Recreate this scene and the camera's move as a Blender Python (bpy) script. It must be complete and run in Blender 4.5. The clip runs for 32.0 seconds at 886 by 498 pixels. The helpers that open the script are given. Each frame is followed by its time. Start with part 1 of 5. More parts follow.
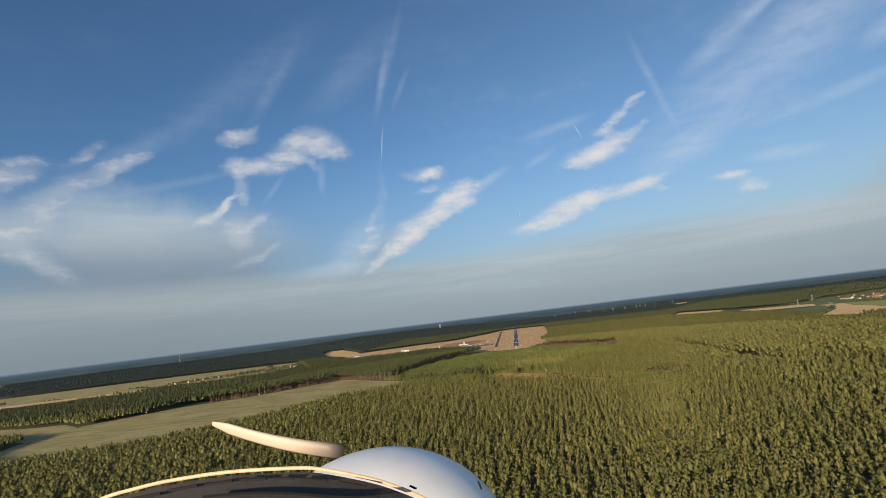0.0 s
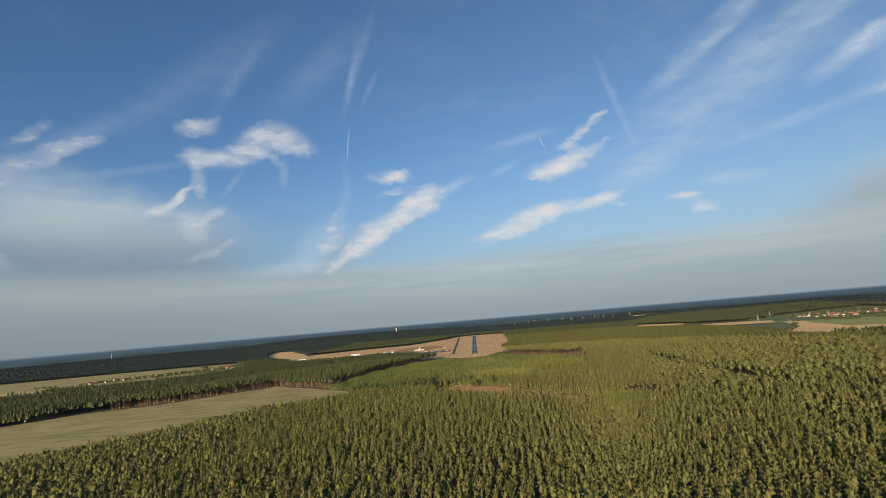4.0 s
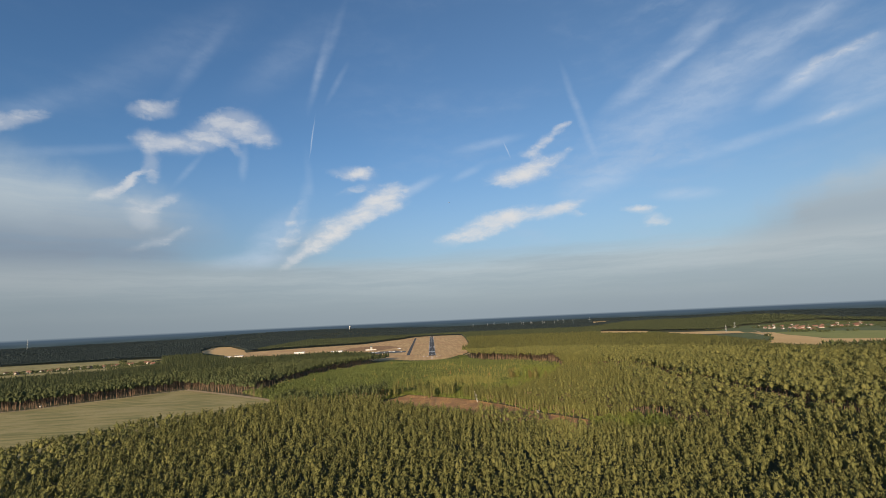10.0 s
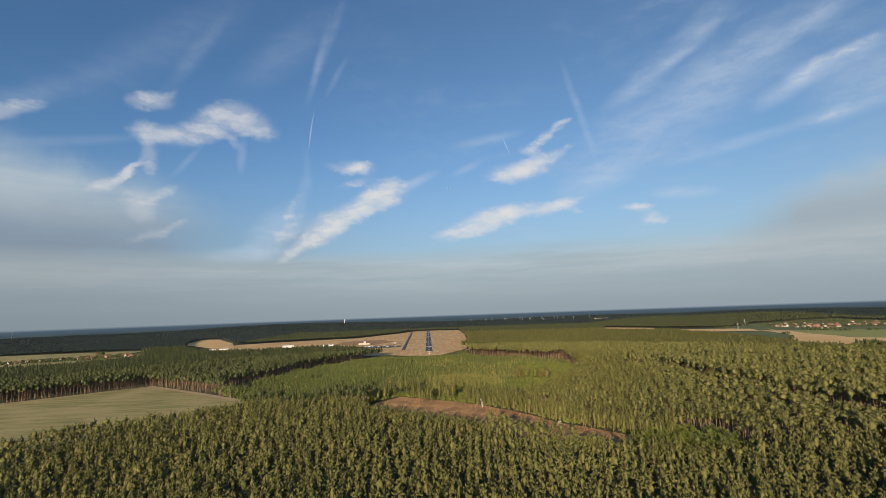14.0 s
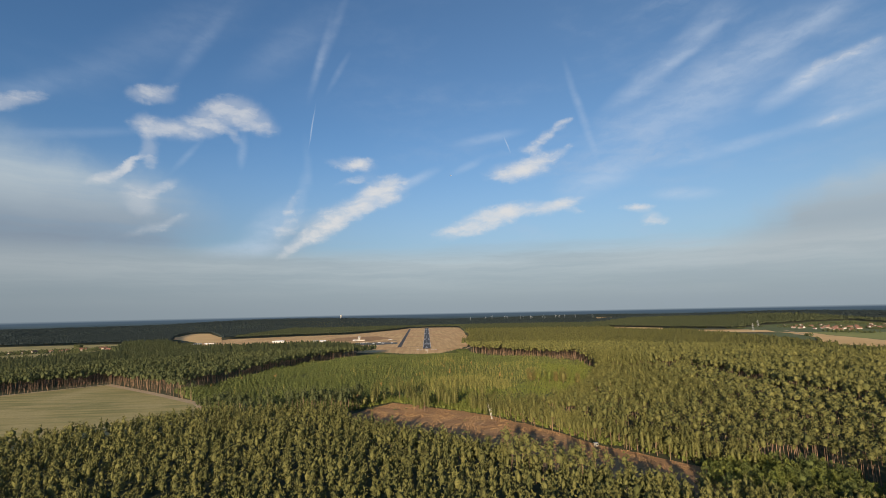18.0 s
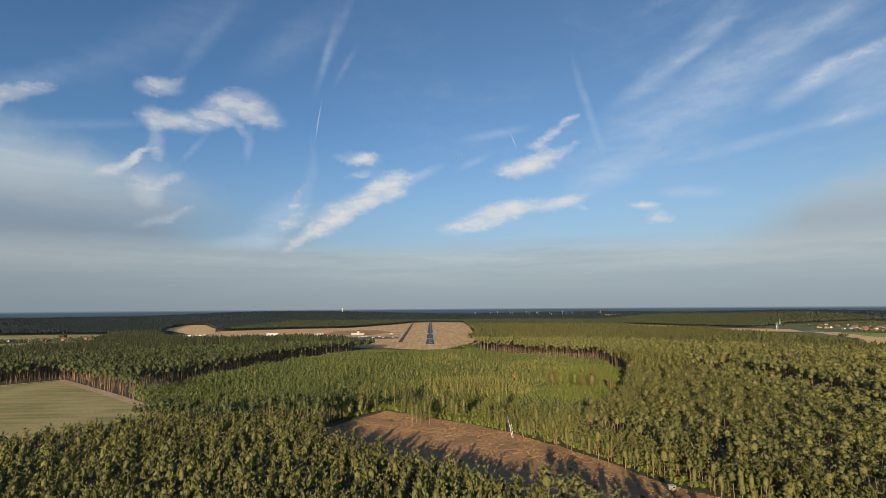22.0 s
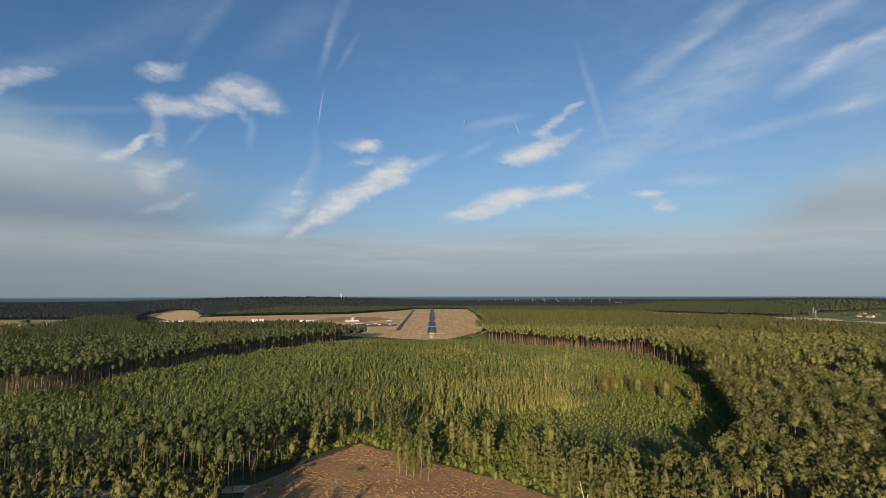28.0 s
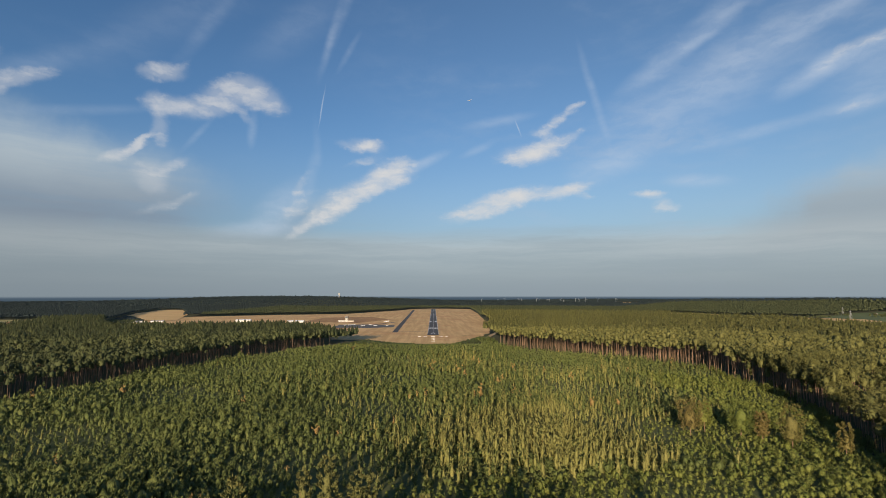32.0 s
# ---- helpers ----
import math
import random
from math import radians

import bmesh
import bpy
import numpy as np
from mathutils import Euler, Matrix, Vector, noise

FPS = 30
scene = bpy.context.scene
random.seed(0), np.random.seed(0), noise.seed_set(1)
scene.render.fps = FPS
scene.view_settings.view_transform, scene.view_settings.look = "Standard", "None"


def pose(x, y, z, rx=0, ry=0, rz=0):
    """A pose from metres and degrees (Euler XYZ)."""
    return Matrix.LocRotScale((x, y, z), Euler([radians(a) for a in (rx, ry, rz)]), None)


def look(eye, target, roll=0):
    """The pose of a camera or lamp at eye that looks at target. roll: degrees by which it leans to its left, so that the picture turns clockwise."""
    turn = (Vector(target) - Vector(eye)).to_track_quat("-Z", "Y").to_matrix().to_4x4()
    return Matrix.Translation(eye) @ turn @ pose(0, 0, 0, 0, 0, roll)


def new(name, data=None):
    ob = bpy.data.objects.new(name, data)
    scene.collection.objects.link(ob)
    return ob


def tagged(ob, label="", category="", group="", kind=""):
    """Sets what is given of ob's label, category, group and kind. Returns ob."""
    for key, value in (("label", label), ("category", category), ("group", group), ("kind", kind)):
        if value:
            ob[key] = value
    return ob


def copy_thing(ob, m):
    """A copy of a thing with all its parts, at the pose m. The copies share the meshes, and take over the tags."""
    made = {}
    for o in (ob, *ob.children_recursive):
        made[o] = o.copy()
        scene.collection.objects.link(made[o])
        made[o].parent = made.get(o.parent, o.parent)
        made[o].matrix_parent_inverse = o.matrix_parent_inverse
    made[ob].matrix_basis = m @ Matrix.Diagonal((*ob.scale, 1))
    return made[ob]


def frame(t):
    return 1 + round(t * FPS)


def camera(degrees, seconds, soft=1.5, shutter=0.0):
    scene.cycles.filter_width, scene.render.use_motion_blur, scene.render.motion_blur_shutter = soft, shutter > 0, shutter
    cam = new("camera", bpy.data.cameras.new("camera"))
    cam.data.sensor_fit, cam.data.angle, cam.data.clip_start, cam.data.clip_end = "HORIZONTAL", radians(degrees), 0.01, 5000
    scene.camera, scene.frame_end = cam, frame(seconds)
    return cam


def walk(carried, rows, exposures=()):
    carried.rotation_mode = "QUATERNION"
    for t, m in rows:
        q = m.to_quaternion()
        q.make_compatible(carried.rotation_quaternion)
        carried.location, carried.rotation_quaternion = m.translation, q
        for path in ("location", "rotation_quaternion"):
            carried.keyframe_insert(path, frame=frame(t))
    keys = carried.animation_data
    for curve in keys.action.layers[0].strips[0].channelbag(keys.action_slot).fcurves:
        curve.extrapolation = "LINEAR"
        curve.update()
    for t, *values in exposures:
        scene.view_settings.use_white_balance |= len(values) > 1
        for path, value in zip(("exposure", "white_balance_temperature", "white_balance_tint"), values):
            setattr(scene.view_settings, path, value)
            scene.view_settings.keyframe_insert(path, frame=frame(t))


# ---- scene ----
# The aircraft's glide path: seconds, place, yaw to the left, pitch, roll.
FLIGHT = [
    (0, 12.1, -1666.1, 114.9, 7.51, 8.37, -6.96),
    (0.5, 11.1, -1649.9, 114.3, 6.71, 8.40, -6.73),
    (1, 10.1, -1634.1, 113.8, 5.92, 8.36, -6.56),
    (1.5, 9.2, -1618.4, 113.2, 5.22, 8.34, -6.38),
    (2, 8.3, -1603.0, 112.6, 4.62, 8.36, -6.14),
    (2.5, 7.5, -1587.9, 112.0, 4.13, 8.41, -5.82),
    (3, 6.7, -1572.9, 111.4, 3.72, 8.46, -5.43),
    (3.5, 6.0, -1558.2, 110.8, 3.36, 8.44, -5.11),
    (5.5, 3.6, -1501.3, 108.0, 0.91, 8.61, -4.15),
    (6, 3.1, -1487.5, 107.3, 0.27, 8.62, -3.90),
    (6.5, 2.6, -1473.9, 106.6, -0.32, 8.61, -3.80),
    (7, 2.2, -1460.5, 105.9, -0.84, 8.62, -3.76),
    (7.5, 1.8, -1447.3, 105.1, -1.24, 8.62, -3.60),
    (8, 1.5, -1434.1, 104.3, -1.53, 8.59, -3.28),
    (8.5, 1.2, -1421.2, 103.6, -1.71, 8.53, -3.02),
    (9, 0.9, -1408.3, 102.8, -1.81, 8.44, -2.86),
    (9.5, 0.7, -1395.6, 102.0, -1.84, 8.36, -2.77),
    (10, 0.4, -1383.0, 101.2, -1.83, 8.27, -2.71),
    (10.5, 0.3, -1370.5, 100.4, -1.81, 8.17, -2.66),
    (11, 0.1, -1358.1, 99.6, -1.80, 8.11, -2.59),
    (11.5, -0.0, -1345.9, 98.7, -1.82, 8.07, -2.52),
    (12, -0.1, -1333.7, 97.9, -1.83, 8.02, -2.46),
    (12.5, -0.2, -1321.6, 97.1, -1.84, 7.96, -2.37),
    (13, -0.3, -1309.5, 96.3, -1.87, 7.88, -2.26),
    (13.5, -0.3, -1297.6, 95.4, -1.95, 7.81, -2.16),
    (14, -0.3, -1285.7, 94.6, -2.07, 7.72, -2.03),
    (14.5, -0.3, -1273.8, 93.7, -2.22, 7.62, -1.88),
    (16.5, -0.1, -1226.8, 90.4, -2.16, 7.59, -1.44),
    (17, -0.1, -1215.1, 89.5, -2.17, 7.58, -1.32),
    (17.5, 0.0, -1203.4, 88.7, -2.15, 7.54, -1.24),
    (18, 0.1, -1191.7, 87.8, -2.12, 7.47, -1.22),
    (18.5, 0.2, -1180.0, 87.0, -2.07, 7.38, -1.28),
    (19, 0.3, -1168.2, 86.2, -2.04, 7.32, -1.27),
    (19.5, 0.4, -1156.5, 85.3, -2.03, 7.28, -1.14),
    (20, 0.5, -1144.7, 84.5, -1.99, 7.22, -0.95),
    (20.5, 0.6, -1132.9, 83.7, -1.93, 7.13, -0.80),
    (21, 0.8, -1121.1, 82.9, -1.85, 7.05, -0.70),
    (21.5, 0.9, -1109.2, 82.1, -1.70, 6.99, -0.54),
    (22, 1.0, -1097.2, 81.3, -1.55, 6.94, -0.41),
    (22.5, 1.1, -1085.2, 80.5, -1.47, 6.92, -0.37),
    (23, 1.2, -1073.1, 79.8, -1.43, 6.88, -0.34),
    (23.5, 1.3, -1060.9, 79.0, -1.43, 6.77, -0.24),
    (24, 1.4, -1048.6, 78.3, -1.42, 6.66, -0.13),
    (24.5, 1.4, -1036.3, 77.5, -1.41, 6.57, -0.02),
    (25, 1.5, -1023.8, 76.8, -1.39, 6.49, 0.09),
    (25.5, 1.6, -1011.2, 76.1, -1.36, 6.39, 0.18),
    (27.5, 1.6, -959.6, 73.4, -1.25, 5.46, -0.13),
    (28, 1.6, -946.4, 72.8, -1.24, 5.48, -0.10),
    (28.5, 1.6, -933.0, 72.1, -1.22, 5.45, -0.03),
    (29, 1.5, -919.4, 71.5, -1.20, 5.42, 0.04),
    (29.5, 1.4, -905.7, 71.0, -1.17, 5.43, 0.05),
    (30, 1.3, -891.7, 70.4, -1.13, 5.45, 0.05),
    (30.5, 1.1, -877.6, 69.9, -1.10, 5.43, 0.08),
    (31, 1.0, -863.3, 69.3, -1.09, 5.40, 0.10),
    (31.5, 0.7, -848.8, 68.8, -1.10, 5.42, 0.07),
    (32, 0.5, -834.1, 68.4, -1.13, 5.48, -0.02),
]


def heading(yaw, pitch):
    a, b = radians(yaw), radians(pitch)
    return Vector((-math.sin(a) * math.cos(b), math.cos(a) * math.cos(b), math.sin(b)))


cam = camera(85.43, 32.0, soft=0.7)
walk(cam, [(t, look((x, y, z), Vector((x, y, z)) + heading(yaw, pitch), roll)) for t, x, y, z, yaw, pitch, roll in FLIGHT],
     exposures=[(0.0, 0.71), (24.5, 0.71), (28.0, 0.62), (32.0, 0.63)])

# ---- world and sun ----
SUN_EL, SUN_AZ = 11.8, -165.2     # degrees above the horizon; azimuth clockwise from +y


class Tree:
    """Short hand for a node tree."""

    def __init__(self, tree):
        self.t = tree
        tree.nodes.clear()

    def n(self, kind, inputs=None, **props):
        node = self.t.nodes.new(kind)
        if "operation" in props:
            node.operation = props["operation"]
        if "use_clamp" in props:
            node.use_clamp = props["use_clamp"]
        if "interpolation_type" in props:
            node.interpolation_type = props["interpolation_type"]
        if "data_type" in props:
            node.data_type = props["data_type"]
        if "blend_type" in props:
            node.blend_type = props["blend_type"]
        if "vector_type" in props:
            node.vector_type = props["vector_type"]
        if "sky_type" in props:
            node.sky_type = props["sky_type"]
        if "sun_disc" in props:
            node.sun_disc = props["sun_disc"]
        if "sun_elevation" in props:
            node.sun_elevation = props["sun_elevation"]
        if "sun_rotation" in props:
            node.sun_rotation = props["sun_rotation"]
        if "altitude" in props:
            node.altitude = props["altitude"]
        if "air_density" in props:
            node.air_density = props["air_density"]
        if "dust_density" in props:
            node.dust_density = props["dust_density"]
        if "ozone_density" in props:
            node.ozone_density = props["ozone_density"]
        if "attribute_name" in props:
            node.attribute_name = props["attribute_name"]
        for key, value in (inputs or {}).items():
            sock = node.inputs[key]
            if isinstance(value, bpy.types.NodeSocket):
                self.t.links.new(value, sock)
            else:
                sock.default_value = value
        return node

    def math(self, op, a, b=0.0, clamp=False):
        return self.n("ShaderNodeMath", {0: a, 1: b}, operation=op, use_clamp=clamp).outputs[0]

    def ramp(self, v, a, b, lo=0.0, hi=1.0, smooth=True):
        return self.n("ShaderNodeMapRange", {"Value": v, "From Min": a, "From Max": b, "To Min": lo, "To Max": hi},
                      interpolation_type="SMOOTHSTEP" if smooth else "LINEAR").outputs[0]

    def noise(self, vec, scale, detail=4.0, rough=0.55, out=0, distortion=0.0):
        return self.n("ShaderNodeTexNoise", {"Vector": vec, "Scale": scale, "Detail": detail, "Roughness": rough,
                                             "Distortion": distortion}).outputs[out]

    def mix(self, f, a, b, blend="MIX"):
        return self.n("ShaderNodeMix", {0: f, 6: a, 7: b}, data_type="RGBA", blend_type=blend).outputs[2]


def rgb(r, g, b):
    return (r, g, b, 1.0)


# Clouds: azimuth, elevation, half length, half height (degrees), tilt, density
TUFTS_WEST = [
    (-41.3, 19.3, 2.40, 0.63, 22, 0.85), (-42.7, 18.1, 1.30, 0.48, 38, 0.60), (-30.0, 22.4, 1.96, 0.79, 12, 0.85), (-31.6, 22.2, 0.92, 0.47, 2, 0.40),
    (-28.4, 23.3, 0.89, 0.37, 39, 0.40), (-30.5, 19.5, 1.33, 0.95, 6, 0.85), (-27.8, 19.4, 2.92, 0.84, 4, 0.85), (-24.1, 21.1, 3.72, 1.42, 30, 0.95),
    (-21.2, 21.7, 3.11, 1.32, -6, 0.85), (-19.1, 20.9, 1.86, 0.83, -13, 0.50), (-21.9, 19.4, 1.05, 0.46, -34, 0.50), (-30.2, 17.4, 0.83, 1.65, 10, 0.60),
    (-29.9, 15.8, 0.58, 0.91, 9, 0.35), (-33.2, 14.2, 1.93, 0.36, 29, 0.90), (-31.6, 15.5, 1.44, 0.28, 54, 0.95), (-34.1, 13.4, 1.17, 0.40, 15, 0.60),
]
TUFTS_MIDDLE = [
    (-30.7, 12.3, 1.71, 1.34, 7, 0.75), (-28.5, 13.6, 1.36, 0.48, 29, 0.60), (-30.3, 10.9, 1.25, 0.89, 7, 0.50), (-29.3, 9.2, 2.75, 0.50, 21, 0.50),
    (-27.1, 10.5, 1.04, 0.32, 32, 0.40), (-7.4, 13.0, 3.55, 1.22, 33, 1.00), (-4.9, 14.3, 2.62, 1.54, 16, 1.00), (-11.5, 10.6, 3.19, 1.37, 32, 1.00),
    (-14.1, 8.7, 3.00, 0.72, 38, 0.95), (-15.9, 10.0, 2.38, 0.86, 43, 0.50), (-15.7, 12.4, 1.60, 0.54, 62, 0.50), (-8.1, 17.4, 2.00, 0.76, -5, 0.85),
    (-10.6, 17.3, 1.42, 0.48, -16, 0.45), (-8.3, 15.6, 2.09, 0.48, 17, 0.40), (11.5, 16.4, 3.31, 1.08, 5, 0.95), (14.4, 17.4, 2.40, 0.72, 16, 0.80),
]
TUFTS_EAST = [
    (16.5, 18.0, 1.55, 0.40, 25, 0.50), (13.2, 18.8, 1.43, 0.63, 6, 0.60), (15.3, 20.2, 2.33, 0.56, 29, 0.60), (17.4, 21.4, 1.16, 0.31, 18, 0.35),
    (9.4, 11.4, 3.74, 1.03, 10, 1.00), (6.9, 10.6, 2.52, 1.16, 14, 0.95), (4.3, 9.8, 2.95, 0.92, 15, 0.85), (13.9, 11.8, 2.83, 0.73, 0, 0.75),
    (16.9, 12.3, 1.77, 0.72, 7, 0.60), (18.1, 11.2, 1.02, 0.28, -7, 0.50), (24.6, 11.0, 1.58, 0.38, -2, 0.95), (26.2, 9.9, 1.24, 0.60, -15, 0.60),
    (26.3, 9.3, 1.39, 0.38, -4, 0.40), (41.5, 21.4, 1.60, 0.55, 28, 0.35), (44.6, 22.2, 2.40, 0.50, 8, 0.50), (43.6, 16.9, 2.40, 0.40, 6, 0.34),
]
TUFTS_FAR_WEST = [
    (-49.5, 12.6, 3.20, 1.80, 30, 0.75), (-46.0, 16.6, 3.40, 1.00, 28, 0.60), (-51.0, 17.2, 3.60, 1.20, 20, 0.70), (-48.0, 9.6, 3.40, 1.00, -35, 0.55),
    (-44.6, 19.8, 2.00, 0.60, 40, 0.50), (-53.0, 13.5, 3.00, 2.40, 0, 0.60),
]
CLOUDS = TUFTS_FAR_WEST + TUFTS_WEST + TUFTS_MIDDLE + TUFTS_EAST
# Thin high streaks
WISPS_LOW = [
    (-13.5, 21.3, 1.70, 0.07, 81, 0.45), (-21.1, 18.1, 1.49, 0.44, 87, 0.22), (-26.7, 16.8, 1.83, 0.30, 52, 0.15), (-14.4, 14.3, 2.39, 0.55, 80, 0.13),
    (-13.9, 17.1, 2.32, 0.40, 97, 0.08), (-17.8, 9.9, 3.33, 1.53, 44, 0.32), (-19.9, 7.4, 4.43, 0.78, 6, 0.30), (10.3, 19.4, 0.72, 0.08, -70, 0.50),
    (19.2, 22.1, 4.15, 0.40, -74, 0.22), (8.2, 20.3, 3.38, 0.47, 7, 0.20), (25.9, 23.8, 3.71, 0.93, 26, 0.30), (33.9, 16.0, 5.13, 0.56, 6, 0.24),
]
WISPS_HIGH = [
    (28.9, 20.9, 8.54, 2.53, 16, 0.18), (20.7, 14.6, 3.76, 1.37, 16, 0.32), (29.5, 12.0, 2.66, 0.58, -6, 0.30), (-40.4, 20.6, 5.92, 0.84, 29, 0.12),
    (-11.6, 30.2, 4.44, 0.50, 66, 0.12), (-10.4, 27.3, 1.88, 0.32, 58, 0.15), (-26.0, 27.7, 4.20, 0.70, 54, 0.11), (-16.2, 29.3, 5.84, 1.68, 36, 0.10),
    (30.9, 27.3, 5.53, 0.81, 30, 0.17), (29.9, 25.5, 3.14, 0.41, 21, 0.20), (41.5, 25.3, 4.49, 0.71, 16, 0.15), (-29.3, 27.7, 9.11, 1.92, 35, 0.08),
]
WISPS_EAST = [
    (44.0, 21.6, 3.80, 0.80, 10, 0.40), (41.0, 21.0, 1.60, 0.90, 25, 0.30), (38.7, 19.9, 2.00, 0.80, 18, 0.28), (45.0, 19.4, 4.00, 2.00, 0, 0.26),
    (43.6, 17.0, 3.20, 0.70, 5, 0.30), (31.5, 26.6, 4.60, 0.60, 29, 0.24), (35.0, 23.5, 6.50, 1.60, 24, 0.16), (33.0, 21.5, 11.0, 3.40, 24, 0.17), (42.0, 25.6, 4.20, 0.70, 22, 0.16),
    (-36.5, 17.5, 5.50, 0.40, 13, 0.12), (-12.6, 28.5, 3.40, 0.40, 74, 0.16), (-1.2, 15.6, 2.60, 0.50, 24, 0.32), (5.5, 17.2, 1.80, 0.40, 22, 0.22),
]
STREAKS = WISPS_LOW + WISPS_HIGH + WISPS_EAST
# Broad veils
VEILS = [
    (-39.0, 10.0, 8.31, 4.16, -15, 0.95), (-42.2, 10.7, 5.75, 4.56, 10, 0.80), (-34.4, 8.7, 5.38, 2.39, 6, 0.60), (41.2, 7.7, 6.85, 2.86, 18, 0.90),
    (44.8, 7.9, 3.81, 3.35, 6, 0.70),
    (-31.0, 11.0, 6.0, 3.2, -10, 0.55), (-14.5, 9.0, 4.5, 1.8, 30, 0.35), (-75.0, 10.0, 20.0, 7.0, 0, 0.50), (80.0, 16.0, 24.0, 9.0, 0, 0.40),
]

world = bpy.data.worlds.new("sky")
scene.world = world
world.use_nodes = True
w = Tree(world.node_tree)
way = w.n("ShaderNodeTexCoord").outputs["Generated"]
sep = w.n("ShaderNodeSeparateXYZ", {0: way})
az = w.math("MULTIPLY", w.math("ARCTAN2", sep.outputs[0], sep.outputs[1]), 57.2958)
el = w.math("MULTIPLY", w.math("ARCSINE", sep.outputs[2]), 57.2958)
flat = w.n("ShaderNodeCombineXYZ", {0: az, 1: el, 2: 0.0}).outputs[0]


def bent(amount, scale, detail):
    shove = w.n("ShaderNodeVectorMath", {0: w.noise(flat, scale, detail, 0.6, 1), 1: (0.5, 0.5, 0.5)}, operation="SUBTRACT").outputs[0]
    far = w.n("ShaderNodeVectorMath", {0: shove, 1: (amount, amount * 0.7, 0)}, operation="MULTIPLY").outputs[0]
    return w.n("ShaderNodeVectorMath", {0: flat, 1: far}, operation="ADD").outputs[0]


def blobs(rows, vec, inner):
    left = None
    for i, (u, v, a, b, tilt, dense) in enumerate(rows):
        if i and i % 6 == 0:      # one after another, to keep the shader small
            vec = w.n("ShaderNodeVectorMath", {0: left, 1: (1e-6, 1e-6, 0), 2: vec}, operation="MULTIPLY_ADD").outputs[0]
        m = w.n("ShaderNodeMapping", {0: vec, 1: (u, v, 0), 2: (0, 0, radians(tilt)), 3: (a, b, 1)}, vector_type="TEXTURE").outputs[0]
        far = w.n("ShaderNodeVectorMath", {0: m}, operation="LENGTH").outputs["Value"]
        clear = w.ramp(far, inner, 1.75, 1.0 - dense, 1.0)
        left = clear if left is None else w.math("MULTIPLY", left, clear)
    return w.math("SUBTRACT", 1.0, left)


fine = w.noise(w.n("ShaderNodeMapping", {0: bent(2.0, 0.5, 3.0), 2: (0, 0, radians(-22)), 3: (0.26, 0.72, 1)}).outputs[0], 1.0, 7.0, 0.56)
broad = w.noise(w.n("ShaderNodeMapping", {0: flat, 2: (0, 0, radians(-28)), 3: (0.05, 0.14, 1)}).outputs[0], 1.0, 5.0, 0.55)
heap = blobs(CLOUDS, bent(1.5, 0.6, 6.0), 0.0)
puffs = w.ramp(w.math("ADD", heap, w.math("MULTIPLY", w.math("SUBTRACT", fine, 0.5), 1.9)), 0.04, 1.36)
puffs = w.math("MULTIPLY", puffs, w.ramp(heap, 0.0, 0.30))
puffs = w.math("MULTIPLY", puffs, w.ramp(az, -19.0, -16.0, 0.74, 0.95))
puffs = w.math("MAXIMUM", puffs, w.math("MULTIPLY", w.ramp(heap, 0.05, 0.9), 0.34))
lines = w.math("MULTIPLY", blobs(STREAKS, bent(0.5, 0.22, 4.0), 0.0), w.ramp(fine, 0.3, 0.7, 0.6, 1.15))
layers = w.noise(w.n("ShaderNodeMapping", {0: bent(1.5, 0.2, 3.0), 2: (0, 0, radians(-4)), 3: (0.035, 0.5, 1)}).outputs[0], 1.0, 6.0, 0.6)
veil = w.math("MULTIPLY", blobs(VEILS, bent(5.0, 0.2, 8.0), 0.2), w.ramp(layers, 0.28, 0.72, 0.72, 1.1))
cirrus = w.math("MULTIPLY", w.math("MULTIPLY", w.ramp(broad, 0.40, 0.78), w.ramp(fine, 0.3, 0.75, 0.04, 0.42)), w.ramp(az, -14.0, 22.0, 0.12, 1.0))
low_band = w.ramp(w.math("ADD", el, w.math("MULTIPLY", w.math("SUBTRACT", layers, 0.5), 3.2)), 8.4, 5.4, 0.0, 0.80)

sky = w.n("ShaderNodeTexSky", sky_type="NISHITA", sun_disc=False, sun_elevation=radians(SUN_EL), sun_rotation=radians(SUN_AZ),
          altitude=100.0, air_density=1.0, dust_density=0.6, ozone_density=2.2).outputs[0]
blue = w.mix(1.0, sky, w.mix(w.ramp(az, -42.0, 30.0), rgb(0.049, 0.065, 0.080), rgb(0.067, 0.077, 0.086)), "MULTIPLY")
haze = w.ramp(el, -4.0, 21.0, 0.9, 0.0)
air = w.mix(haze, blue, rgb(0.185, 0.222, 0.262))
air = w.mix(w.math("MULTIPLY", cirrus, 1.0), air, rgb(0.27, 0.32, 0.40))
veil_tone = w.mix(w.ramp(w.math("ADD", el, w.math("MULTIPLY", broad, 5.0)), 9.5, 17.0), w.mix(w.ramp(az, -10.0, 20.0), rgb(0.160, 0.198, 0.248), rgb(0.206, 0.240, 0.268)), rgb(0.300, 0.345, 0.372))
air = w.mix(w.math("MINIMUM", veil, 0.88), air, veil_tone)
air = w.mix(low_band, air, w.mix(w.ramp(el, 0.0, 6.5), rgb(0.165, 0.200, 0.226), w.mix(w.ramp(layers, 0.35, 0.65), rgb(0.222, 0.258, 0.280), rgb(0.285, 0.315, 0.328))))
dim = w.ramp(az, -52.0, 4.0, 0.84, 1.03)
air = w.mix(w.ramp(el, 16.0, 8.0), air, w.mix(1.0, air, w.n("ShaderNodeCombineXYZ", {0: dim, 1: dim, 2: dim}).outputs[0], "MULTIPLY"))
air = w.mix(lines, air, rgb(0.36, 0.41, 0.48))
air = w.mix(w.math("MINIMUM", puffs, 1.0), air, rgb(0.445, 0.44, 0.435))
